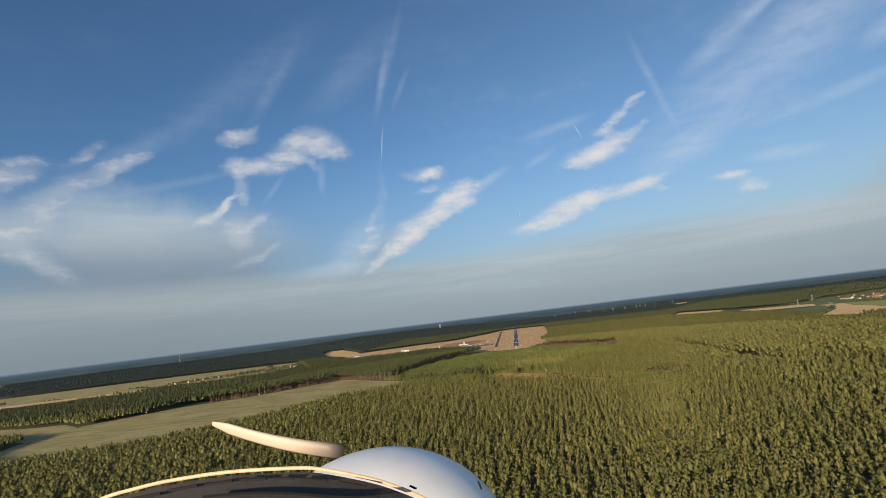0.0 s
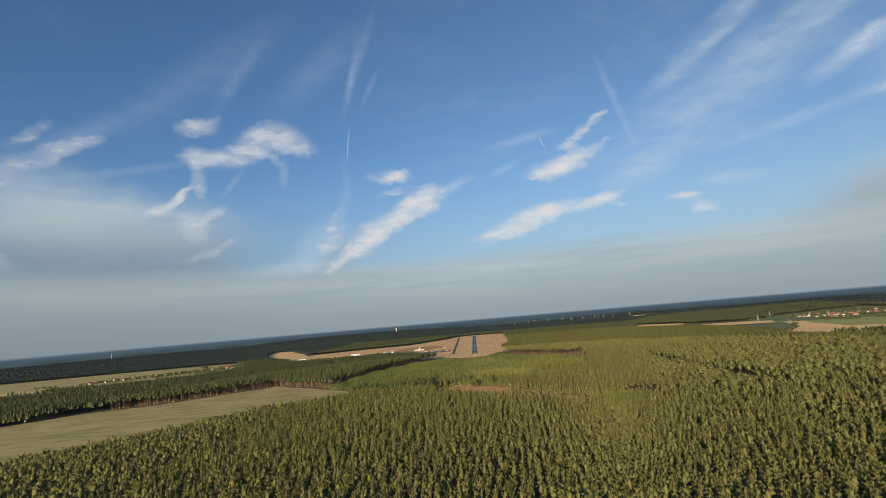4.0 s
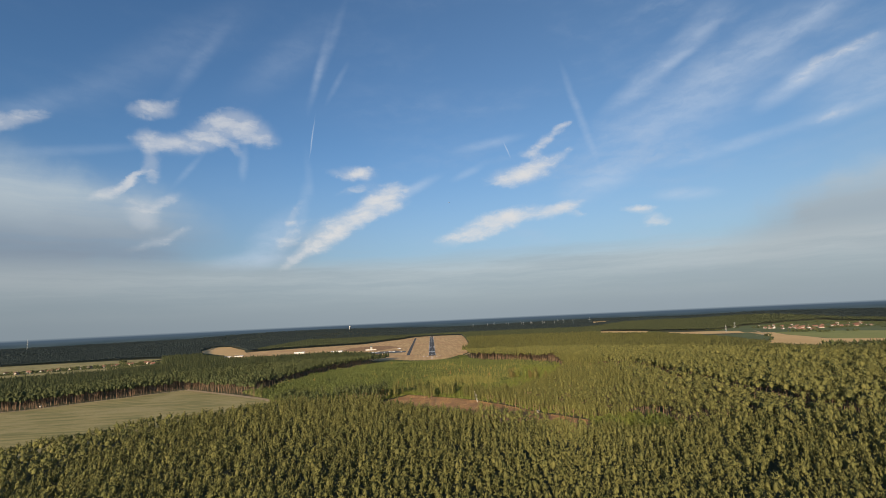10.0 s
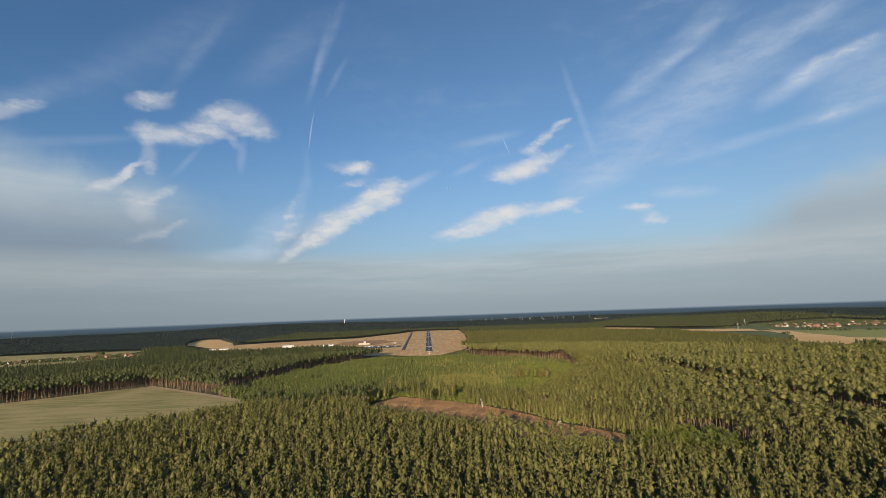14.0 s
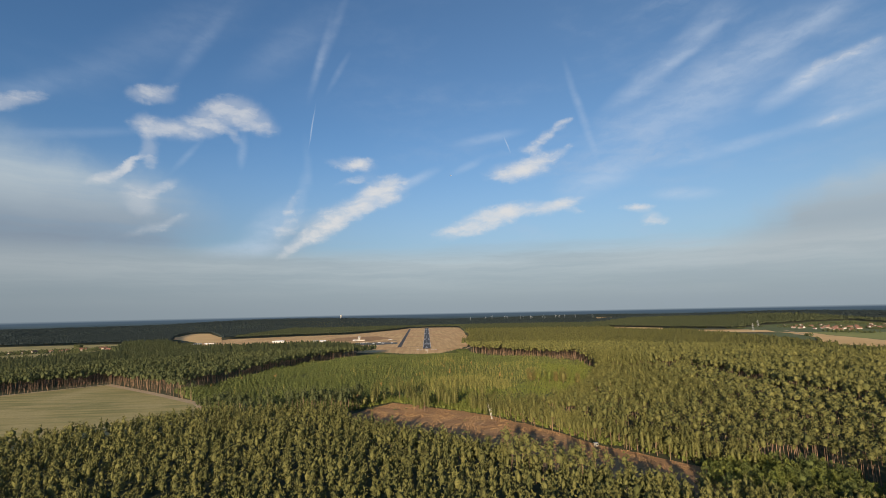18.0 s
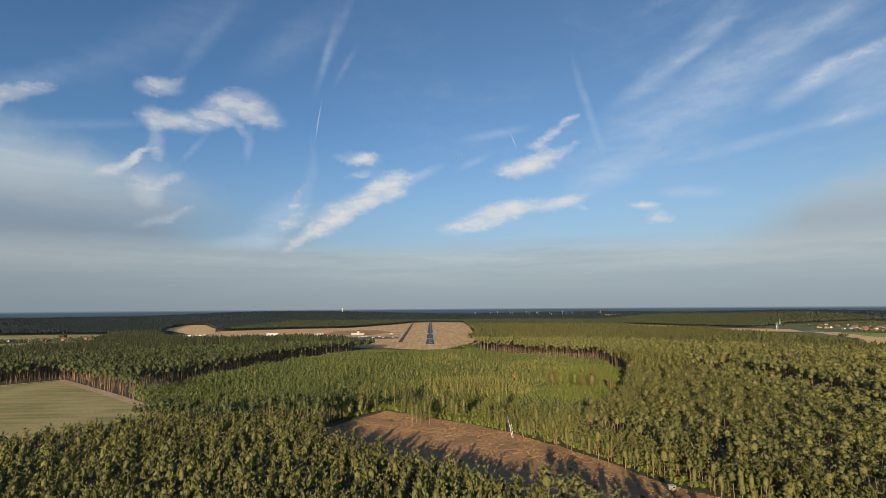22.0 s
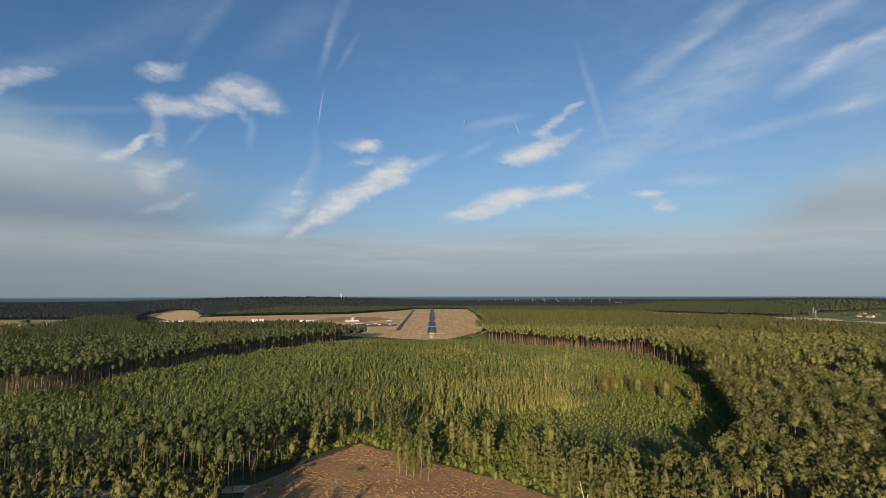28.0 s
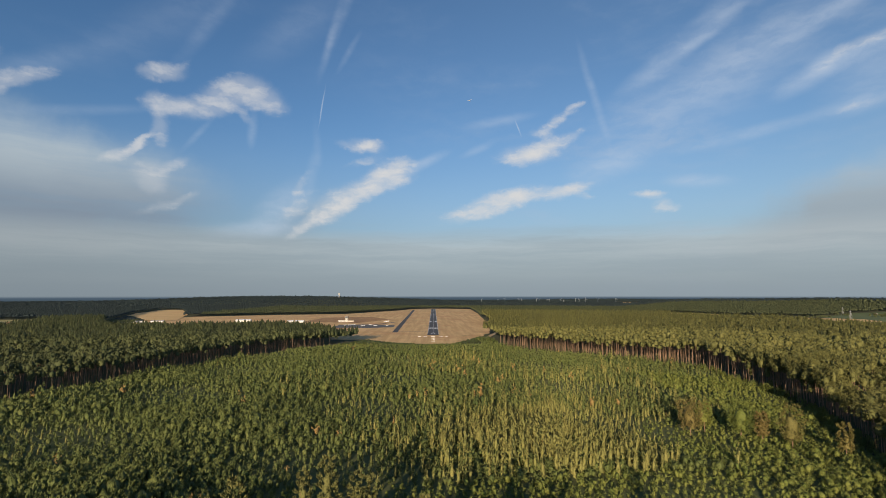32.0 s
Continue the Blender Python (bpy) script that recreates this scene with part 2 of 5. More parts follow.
# The far country under the horizon: woods, with blue haze painted into their colour
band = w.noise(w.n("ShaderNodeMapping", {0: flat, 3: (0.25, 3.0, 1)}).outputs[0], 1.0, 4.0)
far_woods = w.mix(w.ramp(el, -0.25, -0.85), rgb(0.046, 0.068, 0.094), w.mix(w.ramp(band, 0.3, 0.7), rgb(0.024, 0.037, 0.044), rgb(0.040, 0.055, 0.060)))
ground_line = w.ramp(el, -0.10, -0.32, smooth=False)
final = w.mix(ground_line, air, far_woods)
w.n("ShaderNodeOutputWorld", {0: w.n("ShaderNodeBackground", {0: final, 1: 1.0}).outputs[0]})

sun_data = bpy.data.lights.new("sun", "SUN")
sun_data.energy, sun_data.angle, sun_data.color = 5.0, radians(0.6), (1.0, 0.80, 0.56)
sun = new("sun", sun_data)
sun_way = Vector((math.sin(radians(SUN_AZ)) * math.cos(radians(SUN_EL)), math.cos(radians(SUN_AZ)) * math.cos(radians(SUN_EL)), math.sin(radians(SUN_EL))))
sun.matrix_world = look(sun_way * 900, (0, 0, 0))

# ---- materials ----


def material(name, base, rough=0.9, metal=0.0, spec=0.3):
    """base(tree, position) gives colour and, if wanted, a height for the relief."""
    m = bpy.data.materials.new(name)
    m.use_nodes = True
    t = Tree(m.node_tree)
    pos = t.n("ShaderNodeTexCoord").outputs["Object"]
    got = base(t, pos)
    colour, bump = got if isinstance(got, tuple) and len(got) == 2 else (got, None)
    inputs = {"Base Color": colour, "Roughness": rough, "Metallic": metal, "Specular IOR Level": spec}
    if bump is not None:
        height, dist = bump
        inputs["Normal"] = t.n("ShaderNodeBump", {"Height": height, "Distance": dist, "Strength": 0.7}).outputs[0]
    shader = t.n("ShaderNodeBsdfPrincipled", inputs).outputs[0]
    t.n("ShaderNodeOutputMaterial", {0: shader})
    return m


def two_scale(a, b, c, small, large, bump=0.0):
    def base(t, p):
        col = t.mix(t.ramp(t.noise(p, large, 5.0), 0.32, 0.68), rgb(*a), rgb(*b))
        grain = t.noise(p, small, 4.0, 0.65)
        col = t.mix(t.ramp(grain, 0.35, 0.75, 0.0, 0.6), col, rgb(*c))
        return (col, (grain, bump)) if bump else col
    return base


def foliage(a, b, c):
    """Leaves: one tint a tree, and a finer change from spray to spray."""
    def base(t, p):
        own = t.n("ShaderNodeAttribute", attribute_name="vary").outputs["Fac"]
        other = t.n("ShaderNodeObjectInfo").outputs["Random"]
        both = t.math("FRACT", t.math("ADD", own, t.math("MULTIPLY", other, 0.997)))
        isle = t.n("ShaderNodeNewGeometry").outputs["Random Per Island"]
        col = t.mix(both, rgb(*a), rgb(*b))
        col = t.mix(t.math("MULTIPLY", isle, 0.55), col, rgb(*c))
        col = t.mix(t.ramp(t.noise(p, 0.012, 3.0), 0.35, 0.7, 0.0, 0.35), col, rgb(*b))
        shoots = t.noise(p, 1.7, 3.0, 0.7)
        # Darker green in the low spots of the shoot relief
        low_spots = t.ramp(shoots, 0.50, 0.38, 0.0, 0.6)
        return t.mix(low_spots, col, rgb(a[0] * 0.55, a[1] * 0.52, a[2] * 0.55)), (shoots, 0.6)
    return base


M = {}
M["pine"] = material("pine_needles", foliage((0.056, 0.066, 0.021), (0.138, 0.136, 0.042), (0.190, 0.172, 0.056)), 0.75, spec=0.2)
M["dark_pine"] = material("dark_pine_needles", foliage((0.036, 0.050, 0.022), (0.070, 0.082, 0.031), (0.100, 0.104, 0.040)), 0.8, spec=0.2)
M["broadleaf"] = material("broad_leaves", foliage((0.047, 0.071, 0.019), (0.104, 0.126, 0.032), (0.146, 0.150, 0.042)), 0.7, spec=0.25)
M["scrub"] = material("scrub_leaves", foliage((0.075, 0.105, 0.020), (0.135, 0.152, 0.030), (0.175, 0.170, 0.040)), 0.7, spec=0.25)
M["spruce"] = material("young_larch_needles", foliage((0.140, 0.150, 0.044), (0.205, 0.195, 0.058), (0.245, 0.215, 0.068)), 0.75, spec=0.2)
M["autumn"] = material("autumn_leaves", foliage((0.25, 0.155, 0.052), (0.31, 0.20, 0.070), (0.34, 0.23, 0.085)), 0.75, spec=0.2)
M["maple"] = material("maple_leaves", foliage((0.095, 0.100, 0.026), (0.135, 0.100, 0.032), (0.175, 0.130, 0.042)), 0.7, spec=0.25)
# Distance haze is put into these two leaf colours: greyer, then bluer.
M["hazed_far_wood"] = material("hazed_far_canopy", foliage((0.050, 0.064, 0.034), (0.078, 0.090, 0.044), (0.098, 0.106, 0.052)), 0.9, spec=0.1)
M["hazed_distant_wood"] = material("hazed_distant_canopy", foliage((0.024, 0.037, 0.040), (0.038, 0.053, 0.053), (0.050, 0.065, 0.062)), 0.9, spec=0.1)
M["bark"] = material("pine_bark", two_scale((0.20, 0.132, 0.085), (0.29, 0.185, 0.118), (0.11, 0.080, 0.058), 1.4, 0.25), 0.9)
M["birch_bark"] = material("birch_bark", two_scale((0.55, 0.53, 0.48), (0.65, 0.62, 0.56), (0.2, 0.18, 0.16), 1.8, 0.4), 0.8)
M["scrub_ground"] = material("grassy_scrub_ground", two_scale((0.060, 0.080, 0.026), (0.095, 0.105, 0.036), (0.13, 0.12, 0.05), 0.4, 0.05), 1.0)
M["forest_floor"] = material("forest_floor", two_scale((0.040, 0.048, 0.020), (0.060, 0.064, 0.028), (0.08, 0.080, 0.040), 0.22, 0.02), 1.0)


def steppe(t, p):
    """Dry airfield grass: mown lanes along the runway, reddish and bleached patches, fine grain."""
    lanes = t.n("ShaderNodeMapping", {0: p, 2: (0, 0, radians(2)), 3: (0.10, 0.006, 1)}).outputs[0]
    col = t.mix(t.ramp(t.noise(lanes, 1.0, 4.0, 0.6), 0.36, 0.66), rgb(0.52, 0.330, 0.146), rgb(0.68, 0.450, 0.212))
    col = t.mix(t.ramp(t.noise(p, 0.011, 6.0, 0.62), 0.46, 0.68, 0.0, 0.8), col, rgb(0.50, 0.265, 0.115))
    col = t.mix(t.ramp(t.noise(p, 0.026, 5.0, 0.6), 0.56, 0.74, 0.0, 0.7), col, rgb(0.30, 0.240, 0.095))
    grain = t.noise(p, 0.35, 4.0, 0.7)
    return t.mix(t.ramp(grain, 0.40, 0.72, 0.0, 0.4), col, rgb(0.30, 0.195, 0.085)), (grain, 0.4)


M["dry_grass"] = material("dry_grass", steppe, 1.0)
M["stubble"] = material("stubble_field", two_scale((0.60, 0.39, 0.165), (0.68, 0.455, 0.205), (0.52, 0.335, 0.140), 0.10, 0.008), 1.0)


def mown(t, p):
    """Grass with long mowing streaks, dry patches and a fine grain."""
    lanes = t.n("ShaderNodeMapping", {0: p, 2: (0, 0, radians(38)), 3: (0.012, 0.11, 1)}).outputs[0]
    col = t.mix(t.ramp(t.noise(lanes, 1.0, 4.0), 0.36, 0.64), rgb(0.22, 0.205, 0.072), rgb(0.40, 0.325, 0.130))
    col = t.mix(t.ramp(t.noise(p, 0.016, 5.0, 0.6), 0.42, 0.66, 0.0, 0.75), col, rgb(0.45, 0.36, 0.165))
    grain = t.noise(p, 0.5, 4.0, 0.7)
    return t.mix(t.ramp(grain, 0.35, 0.7, 0.0, 0.45), col, rgb(0.17, 0.165, 0.058)), (grain, 0.35)


M["meadow"] = material("meadow_grass", mown, 1.0)
M["crop"] = material("green_crop", two_scale((0.085, 0.115, 0.040), (0.115, 0.140, 0.048), (0.075, 0.100, 0.036), 0.08, 0.006), 1.0)
M["bright_crop"] = material("bright_green_crop", two_scale((0.22, 0.24, 0.065), (0.28, 0.28, 0.08), (0.19, 0.21, 0.06), 0.08, 0.006), 1.0)
M["sand"] = material("sandy_track", two_scale((0.40, 0.30, 0.185), (0.48, 0.37, 0.24), (0.33, 0.25, 0.15), 0.5, 0.05), 1.0)
M["clearing"] = material("felled_ground", two_scale((0.31, 0.168, 0.078), (0.43, 0.255, 0.120), (0.19, 0.110, 0.052), 0.45, 0.05, 0.8), 1.0)
M["straw"] = material("dry_straw", lambda t, p: t.mix(t.n("ShaderNodeNewGeometry").outputs["Random Per Island"], rgb(0.17, 0.098, 0.044), rgb(0.29, 0.180, 0.082)), 0.9, spec=0.2)
M["asphalt"] = material("asphalt", two_scale((0.050, 0.052, 0.056), (0.068, 0.069, 0.072), (0.08, 0.08, 0.08), 0.6, 0.02), 0.85)
M["apron"] = material("apron_concrete", two_scale((0.085, 0.085, 0.085), (0.11, 0.11, 0.108), (0.13, 0.13, 0.125), 0.4, 0.03), 0.85)
M["paint"] = material("white_paint", two_scale((0.78, 0.78, 0.76), (0.82, 0.82, 0.80), (0.66, 0.66, 0.64), 1.2, 0.1), 0.6)
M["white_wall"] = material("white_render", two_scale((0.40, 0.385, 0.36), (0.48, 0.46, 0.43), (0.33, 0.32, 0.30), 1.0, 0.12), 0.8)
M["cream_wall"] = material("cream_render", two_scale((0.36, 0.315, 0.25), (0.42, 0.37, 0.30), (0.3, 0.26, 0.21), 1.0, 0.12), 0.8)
M["red_roof"] = material("red_roof_tiles", two_scale((0.165, 0.082, 0.062), (0.21, 0.110, 0.083), (0.13, 0.067, 0.05), 1.5, 0.1), 0.85)
M["brown_roof"] = material("brown_roof_tiles", two_scale((0.16, 0.09, 0.06), (0.22, 0.13, 0.09), (0.12, 0.07, 0.05), 1.5, 0.1), 0.85)
M["grey_roof"] = material("grey_sheet_roof", two_scale((0.35, 0.36, 0.37), (0.45, 0.46, 0.47), (0.28, 0.29, 0.3), 0.9, 0.1), 0.55, 0.2)
M["window"] = material("dark_window_glass", lambda t, p: rgb(0.02, 0.03, 0.04), 0.08, spec=0.6)
M["steel"] = material("galvanised_steel", two_scale((0.42, 0.43, 0.44), (0.5, 0.5, 0.51), (0.35, 0.35, 0.36), 2.0, 0.2), 0.45, 0.6)
# White turbine paint, greyed and blued in the colour for distance haze
M["turbine_hazed"] = material("haze_greyed_turbine_paint", two_scale((0.20, 0.22, 0.25), (0.24, 0.26, 0.29), (0.18, 0.20, 0.22), 1.0, 0.1), 0.5)
M["white_metal"] = material("white_painted_metal", two_scale((0.78, 0.79, 0.80), (0.82, 0.83, 0.84), (0.7, 0.71, 0.72), 1.5, 0.2), 0.3, spec=0.5)

# ---- helpers for meshes ----


def mesh_object(name, verts, faces, mats, parent=None, index=None, vary=None):
    """One mesh from arrays: verts (n, 3), faces (m, 3 or 4)."""
    verts, faces = np.asarray(verts, np.float32), np.asarray(faces, np.int32)
    mesh = bpy.data.meshes.new(name)
    k = faces.shape[1]
    mesh.vertices.add(len(verts))
    mesh.vertices.foreach_set("co", verts.ravel())
    mesh.loops.add(faces.size)
    mesh.loops.foreach_set("vertex_index", faces.ravel())
    mesh.polygons.add(len(faces))
    mesh.polygons.foreach_set("loop_start", np.arange(0, faces.size, k, dtype=np.int32))
    mesh.polygons.foreach_set("loop_total", np.full(len(faces), k, np.int32))
    for m in mats:
        mesh.materials.append(m)
    if index is not None:
        mesh.polygons.foreach_set("material_index", np.asarray(index, np.int32))
    if vary is not None:
        mesh.attributes.new("vary", "FLOAT", "POINT").data.foreach_set("value", np.asarray(vary, np.float32))
    mesh.update(calc_edges=True)
    ob = new(name, mesh)
    if parent is not None:
        ob.parent = parent
    return ob


def part(name, bm, mat, parent=None, label="", smooth=False):
    mesh = bpy.data.meshes.new(name)
    bm.normal_update()
    bm.to_mesh(mesh)
    bm.free()
    mesh.materials.append(mat)
    if smooth:
        mesh.polygons.foreach_set("use_smooth", [True] * len(mesh.polygons))
    ob = new(name, mesh)
    ob.parent = parent
    if label:
        ob["label"] = label
    return ob


def box(cx, cy, cz, sx, sy, sz, bm=None, bevel=0.0):
    """A box, given by its centre and full sizes."""
    bm = bm or bmesh.new()
    made = bmesh.ops.create_cube(bm, size=1.0, matrix=Matrix.LocRotScale((cx, cy, cz), None, (sx, sy, sz)))
    if bevel:
        edges = list({e for v in made["verts"] for e in v.link_edges})
        bmesh.ops.bevel(bm, geom=edges, offset=bevel, segments=2, affect="EDGES")
    return bm


def tube(a, b, ra, rb, sides=8, bm=None):
    """A tapered round bar from a to b."""
    bm = bm or bmesh.new()
    a, b = Vector(a), Vector(b)
    turn = (b - a).to_track_quat("Z", "Y")
    rings = []
    for p, r in ((a, ra), (b, rb)):
        rings.append([bm.verts.new(p + turn @ Vector((r * math.cos(6.28319 * i / sides), r * math.sin(6.28319 * i / sides), 0))) for i in range(sides)])
    for i in range(sides):
        j = (i + 1) % sides
        bm.faces.new((rings[0][i], rings[0][j], rings[1][j], rings[1][i]))
    bm.faces.new(rings[1])
    bm.faces.new(rings[0][::-1])
    return bm


def inside(x, y, poly):
    """Whether points lie in a polygon."""
    hit = np.zeros(x.shape, bool)
    for (x1, y1), (x2, y2) in zip(poly, poly[1:] + poly[:1]):
        if y1 != y2:
            hit ^= ((y1 > y) != (y2 > y)) & (x < (x2 - x1) * (y - y1) / (y2 - y1) + x1)
    return hit


HILLS = [(1290, 1500, 420, 330, 27), (1740, 1080, 380, 300, 34), (-1150, 2250, 800, 620, 42), (-420, 2700, 700, 500, 22), (2300, 1900, 900, 600, 34), (1500, 3300, 900, 500, 18), (-2600, 1500, 900, 700, 14)]


def ground_z(x, y):
    z = np.zeros(np.shape(x))
    for hx, hy, a, b, h in HILLS:
        z = z + h * np.exp(-((x - hx) / a) ** 2 - ((y - hy) / b) ** 2)
    level = np.clip(np.maximum((np.asarray(y) - 1620) / 520, np.maximum((-np.asarray(x) - 560) / 380, (np.asarray(x) - 850) / 300)), 0, 1)      # the airfield lies level
    return z * level * level * (3 - 2 * level)


# ---- plan of the country ----
AIRFIELD = [(-98, -95), (-62, -128), (-5, -158), (30, -148), (74, -48), (106, 60), (135, 320), (150, 700), (166, 1000), (180, 1505), (110, 1570), (-20, 1600),
            (-100, 1530), (-150, 1330), (-323, 920), (-533, 850), (-760, 720), (-800, 560), (-650, 120), (-560, 60), (-465, 60), (-311, 115),
            (-205, 40), (-155, -80)]
STUBBLE_WEST = [(-700, 500), (-770, 480), (-880, 630), (-1010, 790), (-1090, 960), (-1180, 1290), (-1080, 1270), (-860, 880)]
MEADOW = [(-1250, -720), (-1010, -790), (-905, -795), (-815, -850), (-700, -715), (-583, -661), (-505, -590), (-430, -515), (-322, -600), (-238, -672),
          (-190, -745), (-235, -800), (-300, -850), (-380, -990), (-480, -1095), (-640, -1150), (-760, -1080), (-800, -960), (-1000, -900), (-1250, -930)]
CLEARING = [(-68, -752), (-34, -700), (-4, -724), (30, -752), (54, -775), (82, -817), (108, -866), (128, -889), (150, -918), (168, -935), (168, -962),
            (132, -975), (112, -962), (94, -942), (82, -926), (62, -913), (38, -891), (11, -866), (-25, -838), (-52, -815), (-68, -785)]
YOUNG = [(-98, -110), (-62, -135), (-5, -165), (60, -160), (95, -205), (152, -275), (195, -333), (250, -378), (243, -461), (240, -492), (222, -554),
         (192, -622), (168, -675), (148, -712), (118, -752), (85, -770), (54, -775), (30, -752), (-4, -724), (-34, -700), (-75, -735), (-190, -745), (-238, -672), (-300, -600), (-262, -523),
         (-240, -420), (-214, -320), (-163, -210), (-140, -170)]
FIELDS_EAST = [("stubble", [(800, 915), (936, 700), (1005, 850), (880, 1110)]),
               ("stubble", [(950, 435), (1130, 335), (1215, 530), (985, 640)]),
               ("bright_crop", [(1205, 305), (1330, 260), (1432, 110), (1560, -60), (1300, -330), (1164, -190), (1075, -100), (1140, 150)]),
               ("stubble", [(1120, 265), (1140, 360), (1200, 303), (1135, 150), (1070, -100), (1160, -188), (1296, -330), (905, -330), (845, -180), (935, -65), (1030, 55)]),
               ("crop", [(955, 330), (1110, 260), (1022, 60), (925, -65), (905, -84), (953, 154)]),
               ("stubble", [(1420, 2950), (1720, 2950), (1760, 2760), (1400, 2760)]),
               ("stubble", [(1850, 3000), (2120, 3050), (2100, 2880), (1860, 2850)])]
FIELDS_WEST = [("meadow", [(-2400, 250), (-2050, 5), (-1450, 5), (-1150, 200), (-1010, 340), (-1000, 520), (-1150, 540), (-1530, 500)]),
               ("stubble", [(-1960, -180), (-1320, -110), (-1310, -160), (-1900, -290)])]


def drawn_in(poly, k, eye=(0, -1050)):
    """The outline drawn in towards the approach."""
    return [(eye[0] + (x - eye[0]) * k, eye[1] + (y - eye[1]) * k) for x, y in poly]


OPEN = [AIRFIELD, STUBBLE_WEST, MEADOW, CLEARING] + [p for _, p in FIELDS_EAST + FIELDS_WEST]
VILLAGE_EAST = [(1390, 700), (1480, 360), (1640, 330), (1900, 560), (1760, 780)]
VILLAGE_WEST = [(-1290, -20), (-1150, 40), (-900, 180), (-870, 270), (-980, 340), (-1180, 190), (-1320, 60)]
EAST_LOW = [(672, -485), (690, -440), (738, -110), (762, 60), (762, 235), (700, 330), (645, 455), (830, 985), (1180, 630), (1400, 770), (1800, 800), (1950, 560), (1950, 250), (1560, -60), (1300, -340), (905, -380), (760, -540)]
WEST_LOW = [(-860, 120), (-925, -265), (-1050, -290), (-1300, -260), (-2100, -330), (-2300, 200), (-1500, 480), (-1080, 520), (-960, 330)]
LOW = []      # open or low ground in front of the far fields and villages
for poly in [p for _, p in FIELDS_EAST + FIELDS_WEST] + [STUBBLE_WEST, VILLAGE_EAST, VILLAGE_WEST]:
    LOW += [drawn_in(poly, k, (0, -1345)) for k in (0.97,)]
LOW_WOOD = [EAST_LOW]      # lower woods before them
for poly in [p for _, p in FIELDS_EAST + FIELDS_WEST] + [STUBBLE_WEST, VILLAGE_EAST, VILLAGE_WEST]:
    LOW_WOOD += [drawn_in(poly, k, (0, -1345)) for k in (0.935, 0.90, 0.86, 0.82, 0.78)]


def sheet(name, poly, z, mat, label, category):
    """A flat piece of land with a little thickness."""
    bm = bmesh.new()
    ring = [bm.verts.new((x, y, z + float(ground_z(x, y)))) for x, y in poly]
    face = bm.faces.new(ring)
    if face.normal.z < 0:
        face.normal_flip()
    bmesh.ops.triangulate(bm, faces=[face])
    ob = part(name, bm, mat)
    tagged(ob, label, category, kind="structure")
    return ob


def wavy(poly, step, amount, seed):
    """The same outline with a natural, uneven edge."""
    rnd, out = random.Random(seed), []
    for (x1, y1), (x2, y2) in zip(poly, poly[1:] + poly[:1]):
        n = max(1, int(math.hypot(x2 - x1, y2 - y1) / step))
        for i in range(n):
            out.append((x1 + (x2 - x1) * i / n + rnd.uniform(-amount, amount), y1 + (y2 - y1) * i / n + rnd.uniform(-amount, amount)))
    return out


# Ground: one sheet, finer near the flight path
axis = np.unique(np.concatenate([np.arange(-3600, 3601, 60), np.linspace(-12000, 12000, 41)]))
gx, gy = np.meshgrid(axis, axis + 600, indexing="ij")
n = len(axis)
idx = np.arange(n * n).reshape(n, n)
quads = np.stack([idx[:-1, :-1], idx[1:, :-1], idx[1:, 1:], idx[:-1, 1:]], -1).reshape(-1, 4)
ground = mesh_object("ground", np.stack([gx, gy, ground_z(gx, gy)], -1).reshape(-1, 3), quads, [M["forest_floor"]])
tagged(ground, "dark mossy forest floor reaching the horizon", "ground", kind="structure")

sheet("airfield_ground", wavy(AIRFIELD, 25, 3, 1), 0.10, M["dry_grass"], "dry tan grass of the airfield strip", "grassland")
sheet("stubble_field_west", wavy(STUBBLE_WEST, 40, 3, 2), 0.9, M["stubble"], "harvested golden stubble field on a slope", "field")
sheet("meadow", wavy(MEADOW, 25, 3, 3), 0.10, M["meadow"], "mown green meadow between pine woods", "meadow")
sheet("green_field_east", wavy([p for p in EAST_LOW if p[0] > 900], 40, 3, 6), 0.25, M["crop"], "dark green field before the stubble", "field")
sheet("green_land_west", wavy(WEST_LOW, 40, 3, 7), 0.12, M["meadow"], "pale grassland round the western village", "grassland")
sheet("scrub_ground", wavy(YOUNG, 20, 2.0, 5), 0.06, M["scrub_ground"], "grassy ground under the young wood", "ground")
sheet("clearing", wavy(CLEARING, 12, 2.0, 4), 0.12, M["clearing"], "reddish brown felled clearing with brash rows", "clearing")
for k, f in enumerate((0.92, 0.84, 0.77)):
    sheet("grass_%d" % (k + 1), wavy(drawn_in(FIELDS_WEST[0][1], f, (0, -1345)), 40, 3, 50 + k), 0.14 + 0.03 * k, M["meadow"], "rough pale grass by the western village", "grassland")
for k, (kind, poly) in enumerate(FIELDS_EAST + FIELDS_WEST):
    sheet("field_%d" % (k + 1), wavy(poly, 40, 3, 10 + k), 0.5 if k < 7 else 0.3, M[kind],
          {"stubble": "harvested golden stubble field", "crop": "dark green crop field", "bright_crop": "bright green crop field", "meadow": "pale green grass field"}[kind], "field")

# ---- runway ----
RW = 10.0


def strip(name, x0, y0, x1, y1, z, mat, parent=None):
    return part(name, box((x0 + x1) / 2, (y0 + y1) / 2, z - 0.1, abs(x1 - x0), abs(y1 - y0), 0.2), mat, parent)


runway = strip("runway", -RW, 0, RW, 1550, 0.20, M["asphalt"])
tagged(runway, "dark grey asphalt runway with white markings", "runway", kind="structure")

# ---- trees ----


